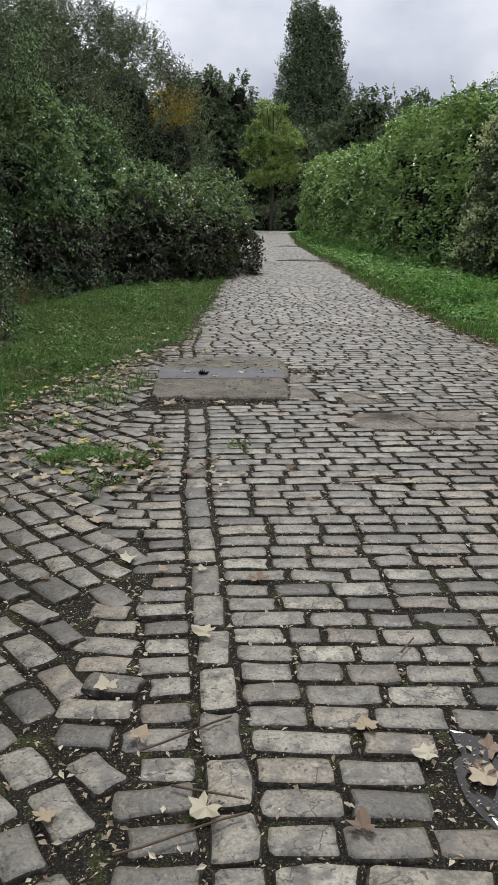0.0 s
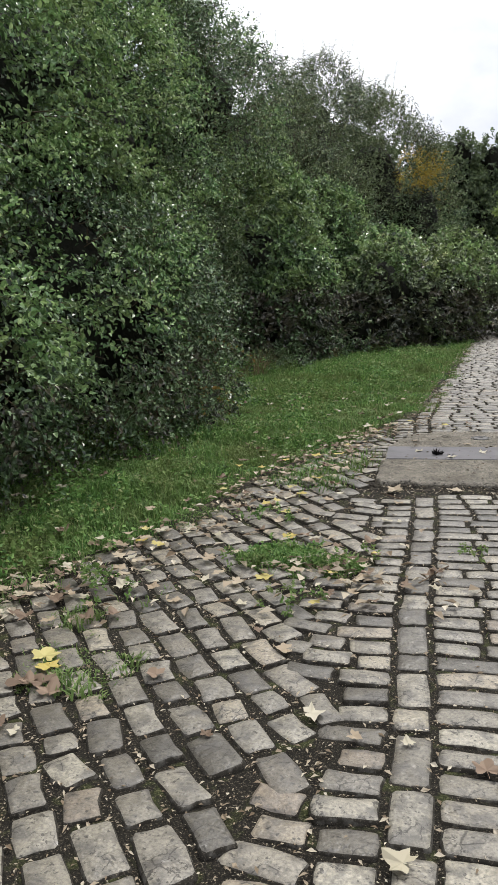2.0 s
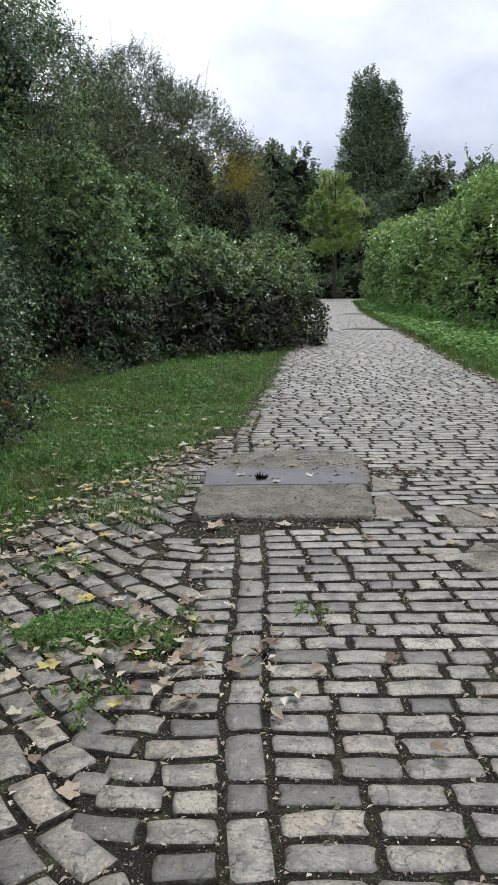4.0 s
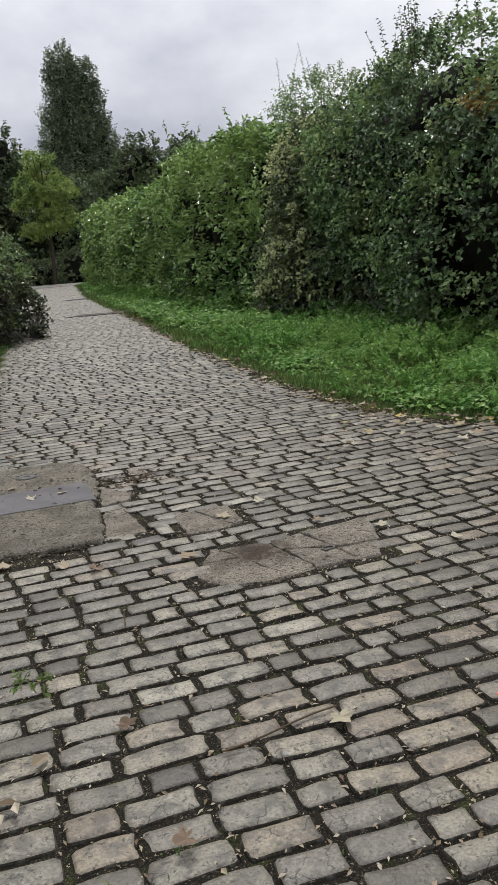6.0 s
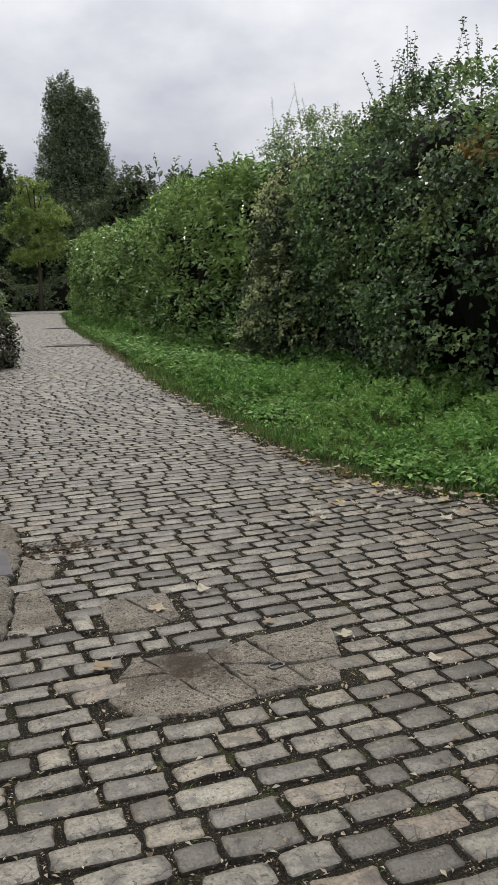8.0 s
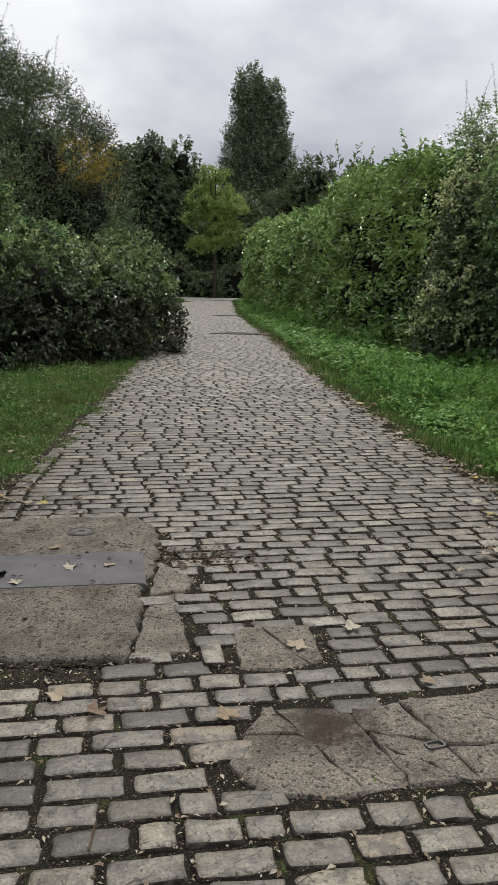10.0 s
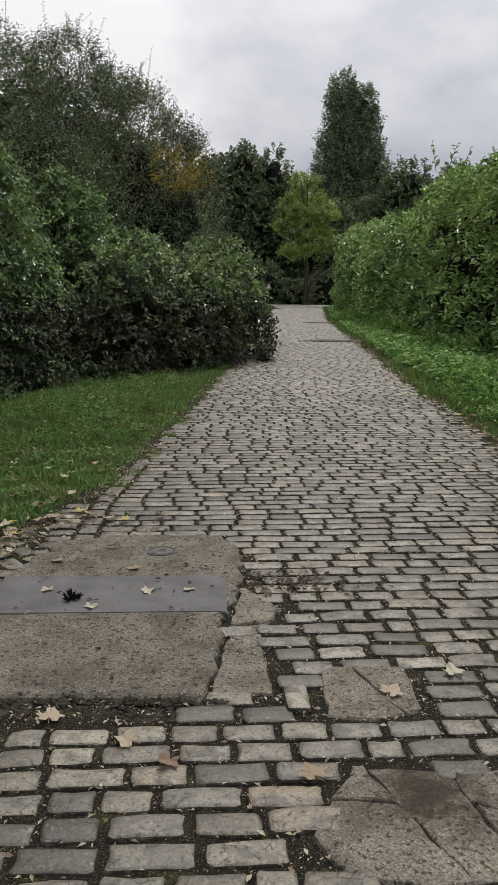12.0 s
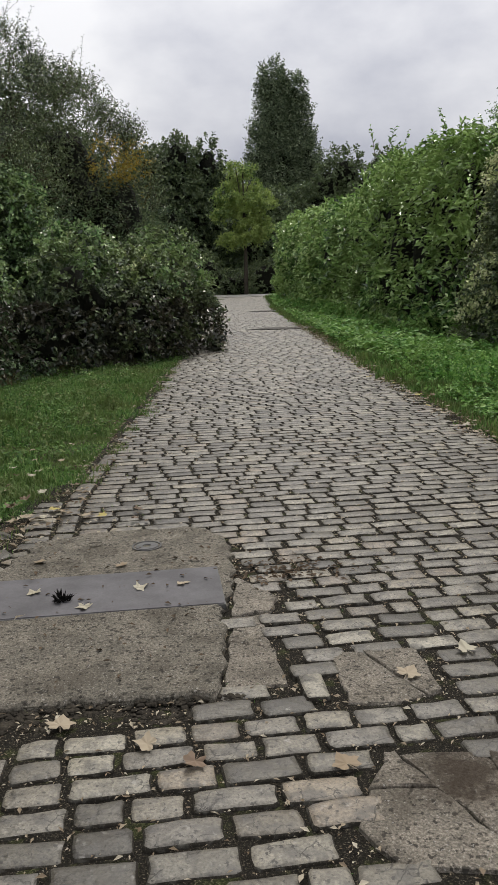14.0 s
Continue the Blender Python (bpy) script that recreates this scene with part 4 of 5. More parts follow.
tree("maple_tree", "young maple with yellow-green crown beside the crossing path", -0.45, 62.5, 3.0, 0.16,
     [(0, 0, 5.9, 1.1, 1.2, 1.2), (0.4, 0, 7.7, 0.7, 0.8, 0.8), (-1.0, 0.2, 7.0, 0.7, 0.9, 0.7), (1.3, 0, 6.3, 0.7, 0.9, 0.6), (-1.5, 0, 5.3, 0.8, 0.9, 0.6), (1.4, 0, 4.9, 0.7, 0.8, 0.5), (-0.4, 0, 8.6, 0.35, 0.5, 0.5), (0.5, -0.6, 4.4, 0.8, 0.8, 0.45), (-1.0, 0.3, 4.2, 0.7, 0.8, 0.4)],
     3000, MAPLE, 500, (0.17, 0.28), (0.4, 1.0), group="far trees", core=0, gap=-0.2)
tree("poplar_tree", "tall dark columnar poplar with two crowns against the sky", 3.0, 100.0, 3.5, 0.5,
     [(-0.4, 0, 21.5, 1.15, 1.2, 3.0), (-0.5, 0, 18.6, 1.7, 1.6, 4.4), (2.0, 0.3, 20.8, 1.05, 1.0, 2.8), (2.1, 0.3, 17.2, 1.4, 1.5, 4.2), (0.7, 0, 12.5, 2.6, 2.5, 5.0), (0.6, 0, 7.5, 2.7, 2.5, 4.5), (-2.0, 0, 14.2, 1.1, 1.5, 4.0), (3.3, 0, 13.9, 1.1, 1.5, 3.6), (-2.6, 0.2, 10.5, 0.9, 1.2, 3.4), (3.9, 0, 10.8, 0.9, 1.2, 3.2)],
     14000, POPLAR, 520, (0.22, 0.36), (0.8, 2.2), limbs=14, group="far trees", core=0.55, fork=2, up=1.5, out=0.6, gap=-0.6)
far = [(-6.6, 74, 13.2, 2.1), (-4.0, 76, 12.9, 1.7), (-8.9, 72, 12.0, 2.2), (-2.6, 78, 11.2, 2.4), (-12.5, 66, 11.5, 3.0), (-17, 62, 12, 3.4), (4.8, 80, 9.5, 2.4), (7.8, 78, 12.0, 2.6), (11.5, 76, 11.5, 3.0),
       (16, 72, 11.5, 3.4), (21.5, 68, 11.0, 3.6), (-11.0, 52, 9.5, 2.6), (-10.5, 43, 9.0, 2.6), (-10.0, 34, 8.6, 2.5), (1.2, 72, 8.0, 2.2), (-23, 58, 12, 4), (28, 62, 11, 4)]
for i, (x, y, h, w) in enumerate(far):
    tree("broadleaf_tree", "dark green broadleaf tree in the far tree line", x, y, h * 0.18, 0.17,
         [(0, 0, h * 0.45, w * 1.25, w, h * 0.32), (0.2 * w, 0, h * 0.78, w * 0.6, w * 0.62, h * 0.2), (-0.7 * w, 0.2, h * 0.5, w * 0.75, w * 0.7, h * 0.26), (0.8 * w, 0, h * 0.42, w * 0.75, w * 0.65, h * 0.26), (-0.35 * w, 0, h * 0.7, w * 0.6, w * 0.6, h * 0.2)],
         2800, FARLEAF if i != 3 else MAPLE, 600 + 10 * i, (0.24, 0.4), (0.5, 1.4), limbs=6, group="far trees", core=0.72)
for i, x in enumerate(np.arange(-22, 26, 2.6)):
    hgt = 2.1 + 0.8 * math.sin(i * 2.1)
    shrub("far_shrub", "dark shrub in the planting behind the crossing path", "shrub", [(x, 64.5 + 0.6 * math.sin(i * 3.3), float(height(64)) + hgt * 0.42, 1.7, 1.5, hgt * 0.62)],
          420, FARLEAF, 800 + 7 * i, group="far shrubs", stems=1, core=0.86, twigs=0.05, shoot=dict(length=(0.4, 0.9), k=8, size=(0.18, 0.3), ratio=0.6))

# ---------------------------------------------------------------- grass, weeds, litter


def blades(name, label, xf, y0, y1, density, hgt, mat, seed, width=0.006, lean=0.5, clump=0.0, fine=True):
    """Grass over a strip between xf(y)[0] and xf(y)[1]."""
    r = np.random.default_rng(seed)
    yy = np.linspace(y0, y1, 40)
    wmax = max(float(xf(v)[1] - xf(v)[0]) for v in yy)
    n = int(density * wmax * (y1 - y0))
    y = r.uniform(y0, y1, n)
    a, b = xf(y)
    x = a + r.uniform(0, wmax, n)
    keep = x < b
    if clump:
        keep &= wobble(np.stack([x, y, y * 0], -1), 2.2, seed) + r.normal(0, 0.35, n) > clump
    x, y = x[keep], y[keep]
    n = len(x)
    z = np.maximum(ground_z(x, y), -0.04) if name != "joint_grass" else height(y) - 0.02
    g = 0.75 + 0.35 * wobble(np.stack([x, y, y * 0], -1), 1.7, seed + 1) + 0.6 * wobble(np.stack([x, y, y * 0], -1), 6.5, seed + 3)
    h = r.uniform(*hgt, n) * np.clip(g, 0.25, 1.9)
    ang = r.uniform(0, 6.283, n)
    d = np.stack([np.cos(ang), np.sin(ang), np.zeros(n)], 1)
    s = np.stack([-np.sin(ang), np.cos(ang), np.zeros(n)], 1) * (width * r.uniform(0.6, 1.4, n))[:, None]
    p = np.stack([x, y, z], 1)
    up = np.array([0, 0, 1.0])
    ln = r.uniform(0.1, lean, n)[:, None]
    mid = p + up * h[:, None] * 0.6 + d * h[:, None] * ln * 0.4
    tip = p + up * h[:, None] * (1 - 0.3 * ln) + d * h[:, None] * ln * 1.3
    if fine:
        v = np.stack([p - s, p + s, mid + s * 0.7, tip, mid - s * 0.7], 1).reshape(-1, 3)
        i = np.arange(n)[:, None] * 5
        f = np.concatenate([i + np.array([0, 1, 2]), i + np.array([0, 2, 4]), i + np.array([4, 2, 3])])
    else:
        v = np.stack([p - s * 1.6, p + s * 1.6, tip], 1).reshape(-1, 3)
        f = np.arange(n)[:, None] * 3 + np.array([0, 1, 2])
    return tagged(new(name, np_mesh(name, v, f, mat)), label, "grass", kind="stuff")


bush_l = lambda y: np.interp(y, [-6, 5, 9, 10.5, 12, 16, 20, 23, 30, 56], [-5, -4.2, -3.6, -4.2, -4.6, -4.4, -2.9, -1.9, -3.2, -4.6])
bush_r = lambda y: np.interp(y, [-6, 9, 12, 16, 20, 25, 32, 40, 53], [8, 7.2, 6.2, 5.9, 5.2, 4.3, 3.6, 2.9, 2.2])
edge = lambda y, k: 0.07 * np.sin(y * 3.1 + k) + 0.06 * np.sin(y * 7.7 + 2 * k) + 0.05 * np.sin(y * 17.3 + 3 * k) + np.abs(np.random.default_rng(k).normal(0, 0.07, np.shape(y)))
blades("grass", "short green grass of the verge with fallen leaves", lambda y: (bush_l(y), left_x(y) + edge(y, 1)), 2.0, 10.5, 5600, (0.03, 0.115), GRASS, 51, 0.0034, 0.9, clump=-0.6)
blades("grass", "rough grass behind the start of the lane", lambda y: (left_x(y) - 2.6, left_x(y)), -6, 2.0, 500, (0.06, 0.14), GRASS, 67, 0.009, fine=False)
blades("grass", "rough grass beside the broad paving", lambda y: (right_x(y), right_x(y) + 2.4), -6, 7.0, 500, (0.08, 0.2), GRASS, 68, 0.009, fine=False)
blades("grass", "green grass along the lane edge", lambda y: (bush_l(y), kerb_x(y) + 0.04 + 0.8 * edge(y, 2)), 10.5, 24, 3200, (0.03, 0.13), GRASS, 52, 0.006, 0.8, clump=-0.6, fine=False)
blades("grass", "rough grass beside the far lane", lambda y: (bush_l(y), kerb_x(y) + 0.04 + edge(y, 3)), 24, 55.8, 420, (0.08, 0.25), GRASS, 53, 0.014, fine=False)
blades("grass", "tall lush grass of the weedy verge", lambda y: (right_x(y) + 0.02 + edge(y, 4), bush_r(y)), 7.0, 16, 1900, (0.04, 0.15), GRASS, 54, 0.006, fine=False)
blades("grass", "rough grass strip before the hedge", lambda y: (right_x(y) - 0.04 + edge(y, 5), bush_r(y)), 16, 55.5, 750, (0.05, 0.17), GRASS, 55, 0.013, fine=False)
blades("dry_grass", "dry brown grass at the verge rim", lambda y: (right_x(y) - 0.06, right_x(y) + 0.3), 9, 40, 350, (0.04, 0.12), DRYGRASS, 56, 0.008, 0.9, fine=False)
blades("dry_grass", "dry brown stalks at the foot of the thicket", lambda y: (bush_l(y) - 0.1, bush_l(y) + 0.6), 7.0, 24, 1300, (0.12, 0.5), DRYGRASS, 57, 0.005, 0.8, clump=-0.1, fine=False)
blades("joint_grass", "grass tufts growing from the sett joints", lambda y: (-0.88 - 0.36 * np.sqrt(np.clip(1 - ((y - 5.32) / 0.24) ** 2, 0, 1)), -0.84 + 0.32 * np.sqrt(np.clip(1 - ((y - 5.32) / 0.24) ** 2, 0, 1))), 5.08, 5.56, 15000, (0.045, 0.085), GRASS, 58, 0.005, 0.9, clump=-0.1)
blades("joint_grass", "grass tuft beside a sunken sett", lambda y: (y * 0 - 1.62, y * 0 - 1.16), 3.66, 4.06, 20000, (0.06, 0.11), GRASS, 66, 0.005, 0.9, clump=-0.45)
blades("joint_grass", "small grass tuft between the old setts", lambda y: (y * 0 - 1.8, y * 0 - 1.56), 4.2, 4.42, 7000, (0.04, 0.075), GRASS, 69, 0.004, 0.9, clump=-0.4)
blades("joint_grass", "grass and moss creeping from the verge to the slab", lambda y: (left_x(y), y * 0 - 0.98 + 0.5 * edge(y, 8)), 6.9, 9.3, 2600, (0.04, 0.1), GRASS, 70, 0.004, 0.9, clump=-0.15)
blades("joint_grass", "grass tufts growing from the sett joints", lambda y: (left_x(y), left_x(y) + 0.75), 3.0, 8.2, 800, (0.03, 0.1), GRASS, 59, 0.0045, 0.8, clump=0.35)
blades("joint_grass", "sparse grass in the joints of the lane", lambda y: (kerb_x(y) - 0.1, right_x(y)), 2.0, 11, 160, (0.015, 0.04), GRASS, 60, 0.003, 0.8, clump=0.75)


def weeds(name, label, xf, y0, y1, density, hgt, mat, seed, size, leaves=9):
    """Low leafy plants: leaf stalks that rise and spread from one root."""
    r = np.random.default_rng(seed)
    wmax = max(float(xf(v)[1] - xf(v)[0]) for v in np.linspace(y0, y1, 40))
    n = int(density * wmax * (y1 - y0))
    y = r.uniform(y0, y1, n)
    a, b = xf(y)
    x = a + r.uniform(0, wmax, n)
    keep = (x < b) & (wobble(np.stack([x, y, y * 0], -1), 1.5, seed) + r.normal(0, 0.3, n) > -0.25)
    x, y = x[keep], y[keep]
    n = len(x)
    z = ground_z(x, y)
    p = np.stack([x, y, z], 1)[:, None]
    ang = r.uniform(0, 6.283, (n, leaves))
    h = r.uniform(*hgt, (n, 1)) * r.uniform(0.35, 1, (n, leaves)) * np.clip(0.7 + 0.7 * wobble(np.stack([x, y, y * 0], -1), 2.1, seed + 2), 0.2, 1.6)[:, None]
    out = h * r.uniform(0.2, 0.7, (n, leaves))
    d = np.stack([np.cos(ang), np.sin(ang), np.zeros_like(ang)], -1)
    pos = p + d * out[..., None] + np.array([0, 0, 1.0]) * h[..., None]
    ax = unit(d + r.normal(size=pos.shape) * 0.25 + np.array([0, 0, 0.05]))
    nl = unit(np.array([0, 0, 1.0]) + r.normal(size=pos.shape) * 0.35)
    ln = r.uniform(*size, (n, leaves))
    v, f = leaf_quads(pos.reshape(-1, 3), ax.reshape(-1, 3), nl.reshape(-1, 3), ln.ravel(), ln.ravel() * 0.6, 0.15)
    return tagged(new(name, np_mesh(name, v, f, mat)), label, "weeds", kind="stuff")


weeds("weeds", "lush green ground weeds of the verge", lambda y: (right_x(y) + 0.35, bush_r(y)), 7.5, 16.5, 150, (0.06, 0.22), WEED, 61, (0.05, 0.09))
weeds("weeds", "low weeds before the hedge", lambda y: (right_x(y) + 0.3, bush_r(y)), 16.5, 52, 60, (0.1, 0.4), WEED, 62, (0.09, 0.15), 7)
weeds("weeds", "low weeds in the verge grass", lambda y: (bush_l(y), left_x(y) - 0.1), 2.0, 10.5, 60, (0.04, 0.13), GRASS, 63, (0.03, 0.055), 7)
weeds("weeds", "low weeds in the joints", lambda y: (y * 0 - 1.2, y * 0 - 0.52), 5.08, 5.52, 60, (0.02, 0.07), WEED, 64, (0.02, 0.04), 7)

weeds("weeds", "low weeds in the grass along the lane", lambda y: (bush_l(y), kerb_x(y) - 0.25), 10.5, 22, 40, (0.04, 0.17), GRASS, 65, (0.035, 0.075), 7)
weeds("weeds", "leafy weeds at the foot of the thicket", lambda y: (bush_l(y) - 0.2, bush_l(y) + 0.5), 3.0, 22, 60, (0.1, 0.35), WEED, 66, (0.04, 0.08), 8)



def weed_clumps(label, spots, mat, seed, size, k=9, length=(0.12, 0.28)):
    """Leafy knee-high weeds that stand in uneven clumps."""
    lumps = [(x, y, float(ground_z(np.array(x), np.array(y))) + h * 0.25, w, w * 0.9, h * 0.75) for x, y, w, h in spots]
    P, N = hull_points(lumps, 75 * len(lumps), seed, None, 0.2, 5.0, 0.16)
    v, f, path, rad = shoots(P, N, seed + 1, length=length, k=k, size=size, ratio=0.62, up=0.7, droop=0.15)
    tagged(new("weeds", np_mesh("weeds", v, f, mat)), label, "weeds", kind="stuff")


r6 = np.random.default_rng(97)
ry = r6.uniform(8.6, 17, 150)
rx = right_x(ry) + 0.45 + (bush_r(ry) - right_x(ry) - 0.4) * r6.random(150) ** 0.8
weed_clumps("lush leafy nettles and ground elder in the verge", [(float(a), float(b), r6.uniform(0.2, 0.42), r6.uniform(0.16, 0.44)) for a, b in zip(rx, ry)], WEED, 110, (0.05, 0.09))
ry = r6.uniform(17, 48, 45)
rx = bush_r(ry) - r6.uniform(0.1, 0.9, 45)
weed_clumps("tall weeds along the foot of the hedge", [(float(a), float(b), r6.uniform(0.25, 0.5), r6.uniform(0.2, 0.45)) for a, b in zip(rx, ry)], WEED, 112, (0.08, 0.14), 7)
ry = r6.uniform(4.2, 21, 52)
rx = bush_l(ry) + np.abs(r6.normal(0.1, 0.3, 52))
weed_clumps("bramble and weeds creeping out from the thicket", [(float(a), float(b), r6.uniform(0.18, 0.4), r6.uniform(0.12, 0.34)) for a, b in zip(rx, ry)], DARKLEAF, 114, (0.045, 0.08))
ry = r6.uniform(3.0, 15, 70)
rx = bush_l(ry) + (np.where(ry < 10.5, left_x(ry), kerb_x(ry)) - 0.3 - bush_l(ry)) * r6.random(70)
weed_clumps("low clover and dock in the verge grass", [(float(a), float(b), r6.uniform(0.12, 0.32), r6.uniform(0.04, 0.16)) for a, b in zip(rx, ry)], GRASS, 118, (0.03, 0.055), 7)
weed_clumps("green clump among the sunken setts", [(-0.95, 5.3, 0.17, 0.05), (-1.1, 5.22, 0.12, 0.045), (-0.66, 5.38, 0.15, 0.05), (-0.75, 4.72, 0.09, 0.06), (-1.75, 4.65, 0.14, 0.07), (-1.3, 6.0, 0.12, 0.06), (0.02, 5.55, 0.07, 0.035)], GRASS, 116, (0.02, 0.036), 7, (0.03, 0.08))

# small flakes of dead leaves and stalks in the joints and on the setts
r4 = np.random.default_rng(71)


def flakes(name, label, x, y, size, mat, lift=0.012):
    n = len(x)
    ang = r4.uniform(0, 6.283, n)
    ax = unit(np.stack([np.cos(ang), np.sin(ang), r4.normal(0, 0.15, n)], 1))
    nl = unit(np.stack([r4.normal(0, 0.25, n), r4.normal(0, 0.25, n), np.ones(n)], 1))
    ln = r4.uniform(*size, n)
    p = np.stack([x, y, height(y) + lift], 1)
    v, f = leaf_quads(p, ax, nl, ln, ln * r4.uniform(0.25, 0.6, n), 0.2)
    return tagged(new(name, np_mesh(name, v, f, mat)), label, "leaf litter", kind="stuff")


n = 700
fy = r4.uniform(4.2, 9.6, n)
fx = left_x(fy) + np.abs(r4.normal(0, 0.4, n)) - 0.15
flakes("leaf_litter", "dry leaf scraps along the rim of the old setts", fx, fy, (0.03, 0.08), LITTER, 0.02)
n = 1500
fy = r4.uniform(8.2, 30, n)
fx = right_x(fy) + r4.normal(0, 0.09, n)
flakes("leaf_litter", "dry leaf scraps along the weedy rim", fx, fy, (0.03, 0.07), LITTER, 0.02)
n = 220
fx, fy = r4.normal(0.62, 0.22, n), r4.normal(8.5, 0.1, n)
flakes("leaf_litter", "dark leaf scraps in the hollow beside the slab", fx, fy, (0.02, 0.05), TWIG, 0.006)
n = 130
fx, fy = r4.normal(-0.55, 0.32, n), r4.normal(5.1, 0.25, n)
flakes("leaf_litter", "brown leaf scraps heaped round the grass tuft", fx, fy, (0.03, 0.09), LITTER, 0.03)


def maple_leaf(name, mat, seed, curl):
    """A five-lobed leaf with a stalk, curled as it dried."""
    r = np.random.default_rng(seed)
    bm = bmesh.new()
    ctr = bm.verts.new((0, 0, 0))
    rim = []
    for k in range(20):
        ang = math.radians(-155 + 310 * k / 19) + math.pi / 2
        lobe = (0.5, 0.75, 0.66, 0.58, 0.92, 0.78, 0.6, 0.68, 0.82, 1.0, 0.82, 0.68, 0.6, 0.78, 0.92, 0.58, 0.66, 0.75, 0.5, 0.35)[k] * r.uniform(0.88, 1.08)
        x, y = 0.075 * lobe * math.cos(ang), 0.075 * lobe * math.sin(ang)
        rim.append(bm.verts.new((x, y, curl * (x * x + y * y) / 0.0056 * 0.02 * (1 + 0.8 * math.sin(3 * ang + seed)) + r.normal() * 0.002)))
    for p, q in zip(rim, rim[1:]):
        bm.faces.new((ctr, p, q))
    a = bm.verts.new((0.0012, 0, 0.001)); b = bm.verts.new((-0.0012, 0, 0.001))
    c = bm.verts.new((0.006, -0.06, 0.004)); d = bm.verts.new((0.004, -0.06, 0.004))
    bm.faces.new((a, b, d, c))
    return bm_mesh(name, bm, mat)


leaf_kinds = [maple_leaf("fallen_leaf", FALLEN[k % 4], 10 + k, (0.3, 0.8, 1.1, 0.5, 1.0, 0.7, 1.2, 0.8)[k]) for k in range(8)]
leaf_label = ("dry tan maple leaf lying on the setts", "pale cream maple leaf lying on the setts", "curled brown maple leaf lying on the setts", "yellow maple leaf lying on the setts")


def fallen(x, y, k, scale=1.0, turn=0.0, z=None):
    ob = new("fallen_leaf", leaf_kinds[k])
    ob.matrix_world = pose(x, y, float(height(y)) + 0.014 if z is None else z, r4.uniform(-8, 8), r4.uniform(-8, 8), turn) @ Matrix.Scale(scale * 0.88, 4)
    return tagged(ob, leaf_label[k % 4], "leaf", "fallen leaves")


def strewn(label, spots):
    """Many fallen leaves as one mass: (x, y, kind, scale, turn, z)."""
    V, F, Q, base = [], [], [], 0
    for x, y, k, size, turn, z in spots:
        me = leaf_kinds[k]
        me.calc_loop_triangles()
        M = np.array(pose(x, y, z, r4.uniform(-12, 12), r4.uniform(-12, 12), turn) @ Matrix.Scale(size * 0.88, 4))
        V.append(np.array([v.co[:] for v in me.vertices]) @ M[:3, :3].T + M[:3, 3])
        F.append(np.array([t.vertices[:] for t in me.loop_triangles]) + base)
        Q.append(np.full(len(F[-1]), k % 4))
        base += len(V[-1])
    me = np_mesh("fallen_leaves", np.concatenate(V), np.concatenate(F), FALLEN[0])
    for mat in FALLEN[1:]:
        me.materials.append(mat)
    me.polygons.foreach_set("material_index", np.concatenate(Q).astype(np.int32))
    return tagged(new("fallen_leaves", me), label, "leaves", kind="stuff")


def lying(x, y):
    return float(max(height(y), ground_z(np.array(x), np.array(y)))) + 0.03


for x, y, k, s, t in [(0.79, 6.72, 0, 0.95, 40), (1.09, 7.31, 0, 0.95, -30), (1.37, 7.5, 1, 0.85, 20), (0.02, 3.15, 1, 0.9, 80), (0.2, 3.62, 2, 0.8, 10), (-0.63, 4.25, 0, 0.8, 120),
                      (-0.4, 3.79, 1, 0.8, -60), (1.06, 5.0, 1, 0.8, 200), (0.13, 6.85, 4, 0.8, 90), (-0.2, 6.98, 0, 1.0, 10), (-0.62, 6.9, 4, 1.1, 60), (0.3, 6.75, 6, 0.8, 160), (0.55, 2.62, 0, 0.8, 15),
                      (0.72, 2.5, 1, 0.75, 100), (0.86, 2.42, 0, 0.9, 200), (0.95, 2.15, 3, 0.9, 40), (0.5, 2.2, 6, 0.75, 0), (0.1, 2.25, 1, 0.9, 150), (-0.05, 3.7, 1, 0.45, 30), (-0.98, 5.0, 3, 0.9, 10),
                      (1.92, 6.75, 5, 0.9, 80), (2.2, 6.4, 1, 0.7, 10), (1.6, 7.0, 4, 0.6, 250), (0.35, 5.2, 2, 0.7, 33), (-1.05, 3.9, 2, 0.8, 70), (-1.3, 4.6, 0, 0.8, 10), (-1.57, 3.92, 3, 1.1, 20), (-1.5, 3.84, 3, 1.0, 80), (-1.45, 3.72, 2, 1.1, 70), (-1.38, 3.66, 6, 1.0, 10), (-1.53, 3.7, 2, 1.0, 140)]:
    fallen(x, y, k, s, t)
for x, y, k in [(-0.1, 8.2, 1), (-0.62, 8.16, 5), (0.12, 8.25, 0), (-0.33, 7.98, 1), (-0.72, 8.62, 0), (-0.25, 8.55, 0)]:
    fallen(x, y, k, 0.72, x * 500, 0.043)
for i in range(170):
    y = r4.uniform(4.0, 9.8)
    x = float(left_x(y)) + r4.normal(0.2, 0.3)
    if x > -1.0 and 6.9 < y < 9.4:
        x = -1.05 - r4.uniform(0, 0.25)
    fallen(x, y, int(r4.choice([0, 1, 2, 4, 5, 6, 0, 4, 3])), r4.uniform(0.55, 0.95), r4.uniform(0, 360), float(max(height(y), ground_z(np.array(x), np.array(y)))) + 0.03)
for i in range(32):
    fallen(r4.normal(-0.5, 0.34), r4.normal(5.15, 0.28), int(r4.choice([0, 2, 6, 2, 6, 3, 1])), r4.uniform(0.5, 0.85), r4.uniform(0, 360), r4.uniform(0.015, 0.045))
spots = [(float(left_x(y) + (kerb_x(y) - left_x(y)) * r4.random()), y, int(r4.choice([0, 1, 2, 6, 4, 5])), r4.uniform(0.4, 0.8), r4.uniform(0, 360), 0.014) for y in r4.uniform(2.0, 6.6, 30)]
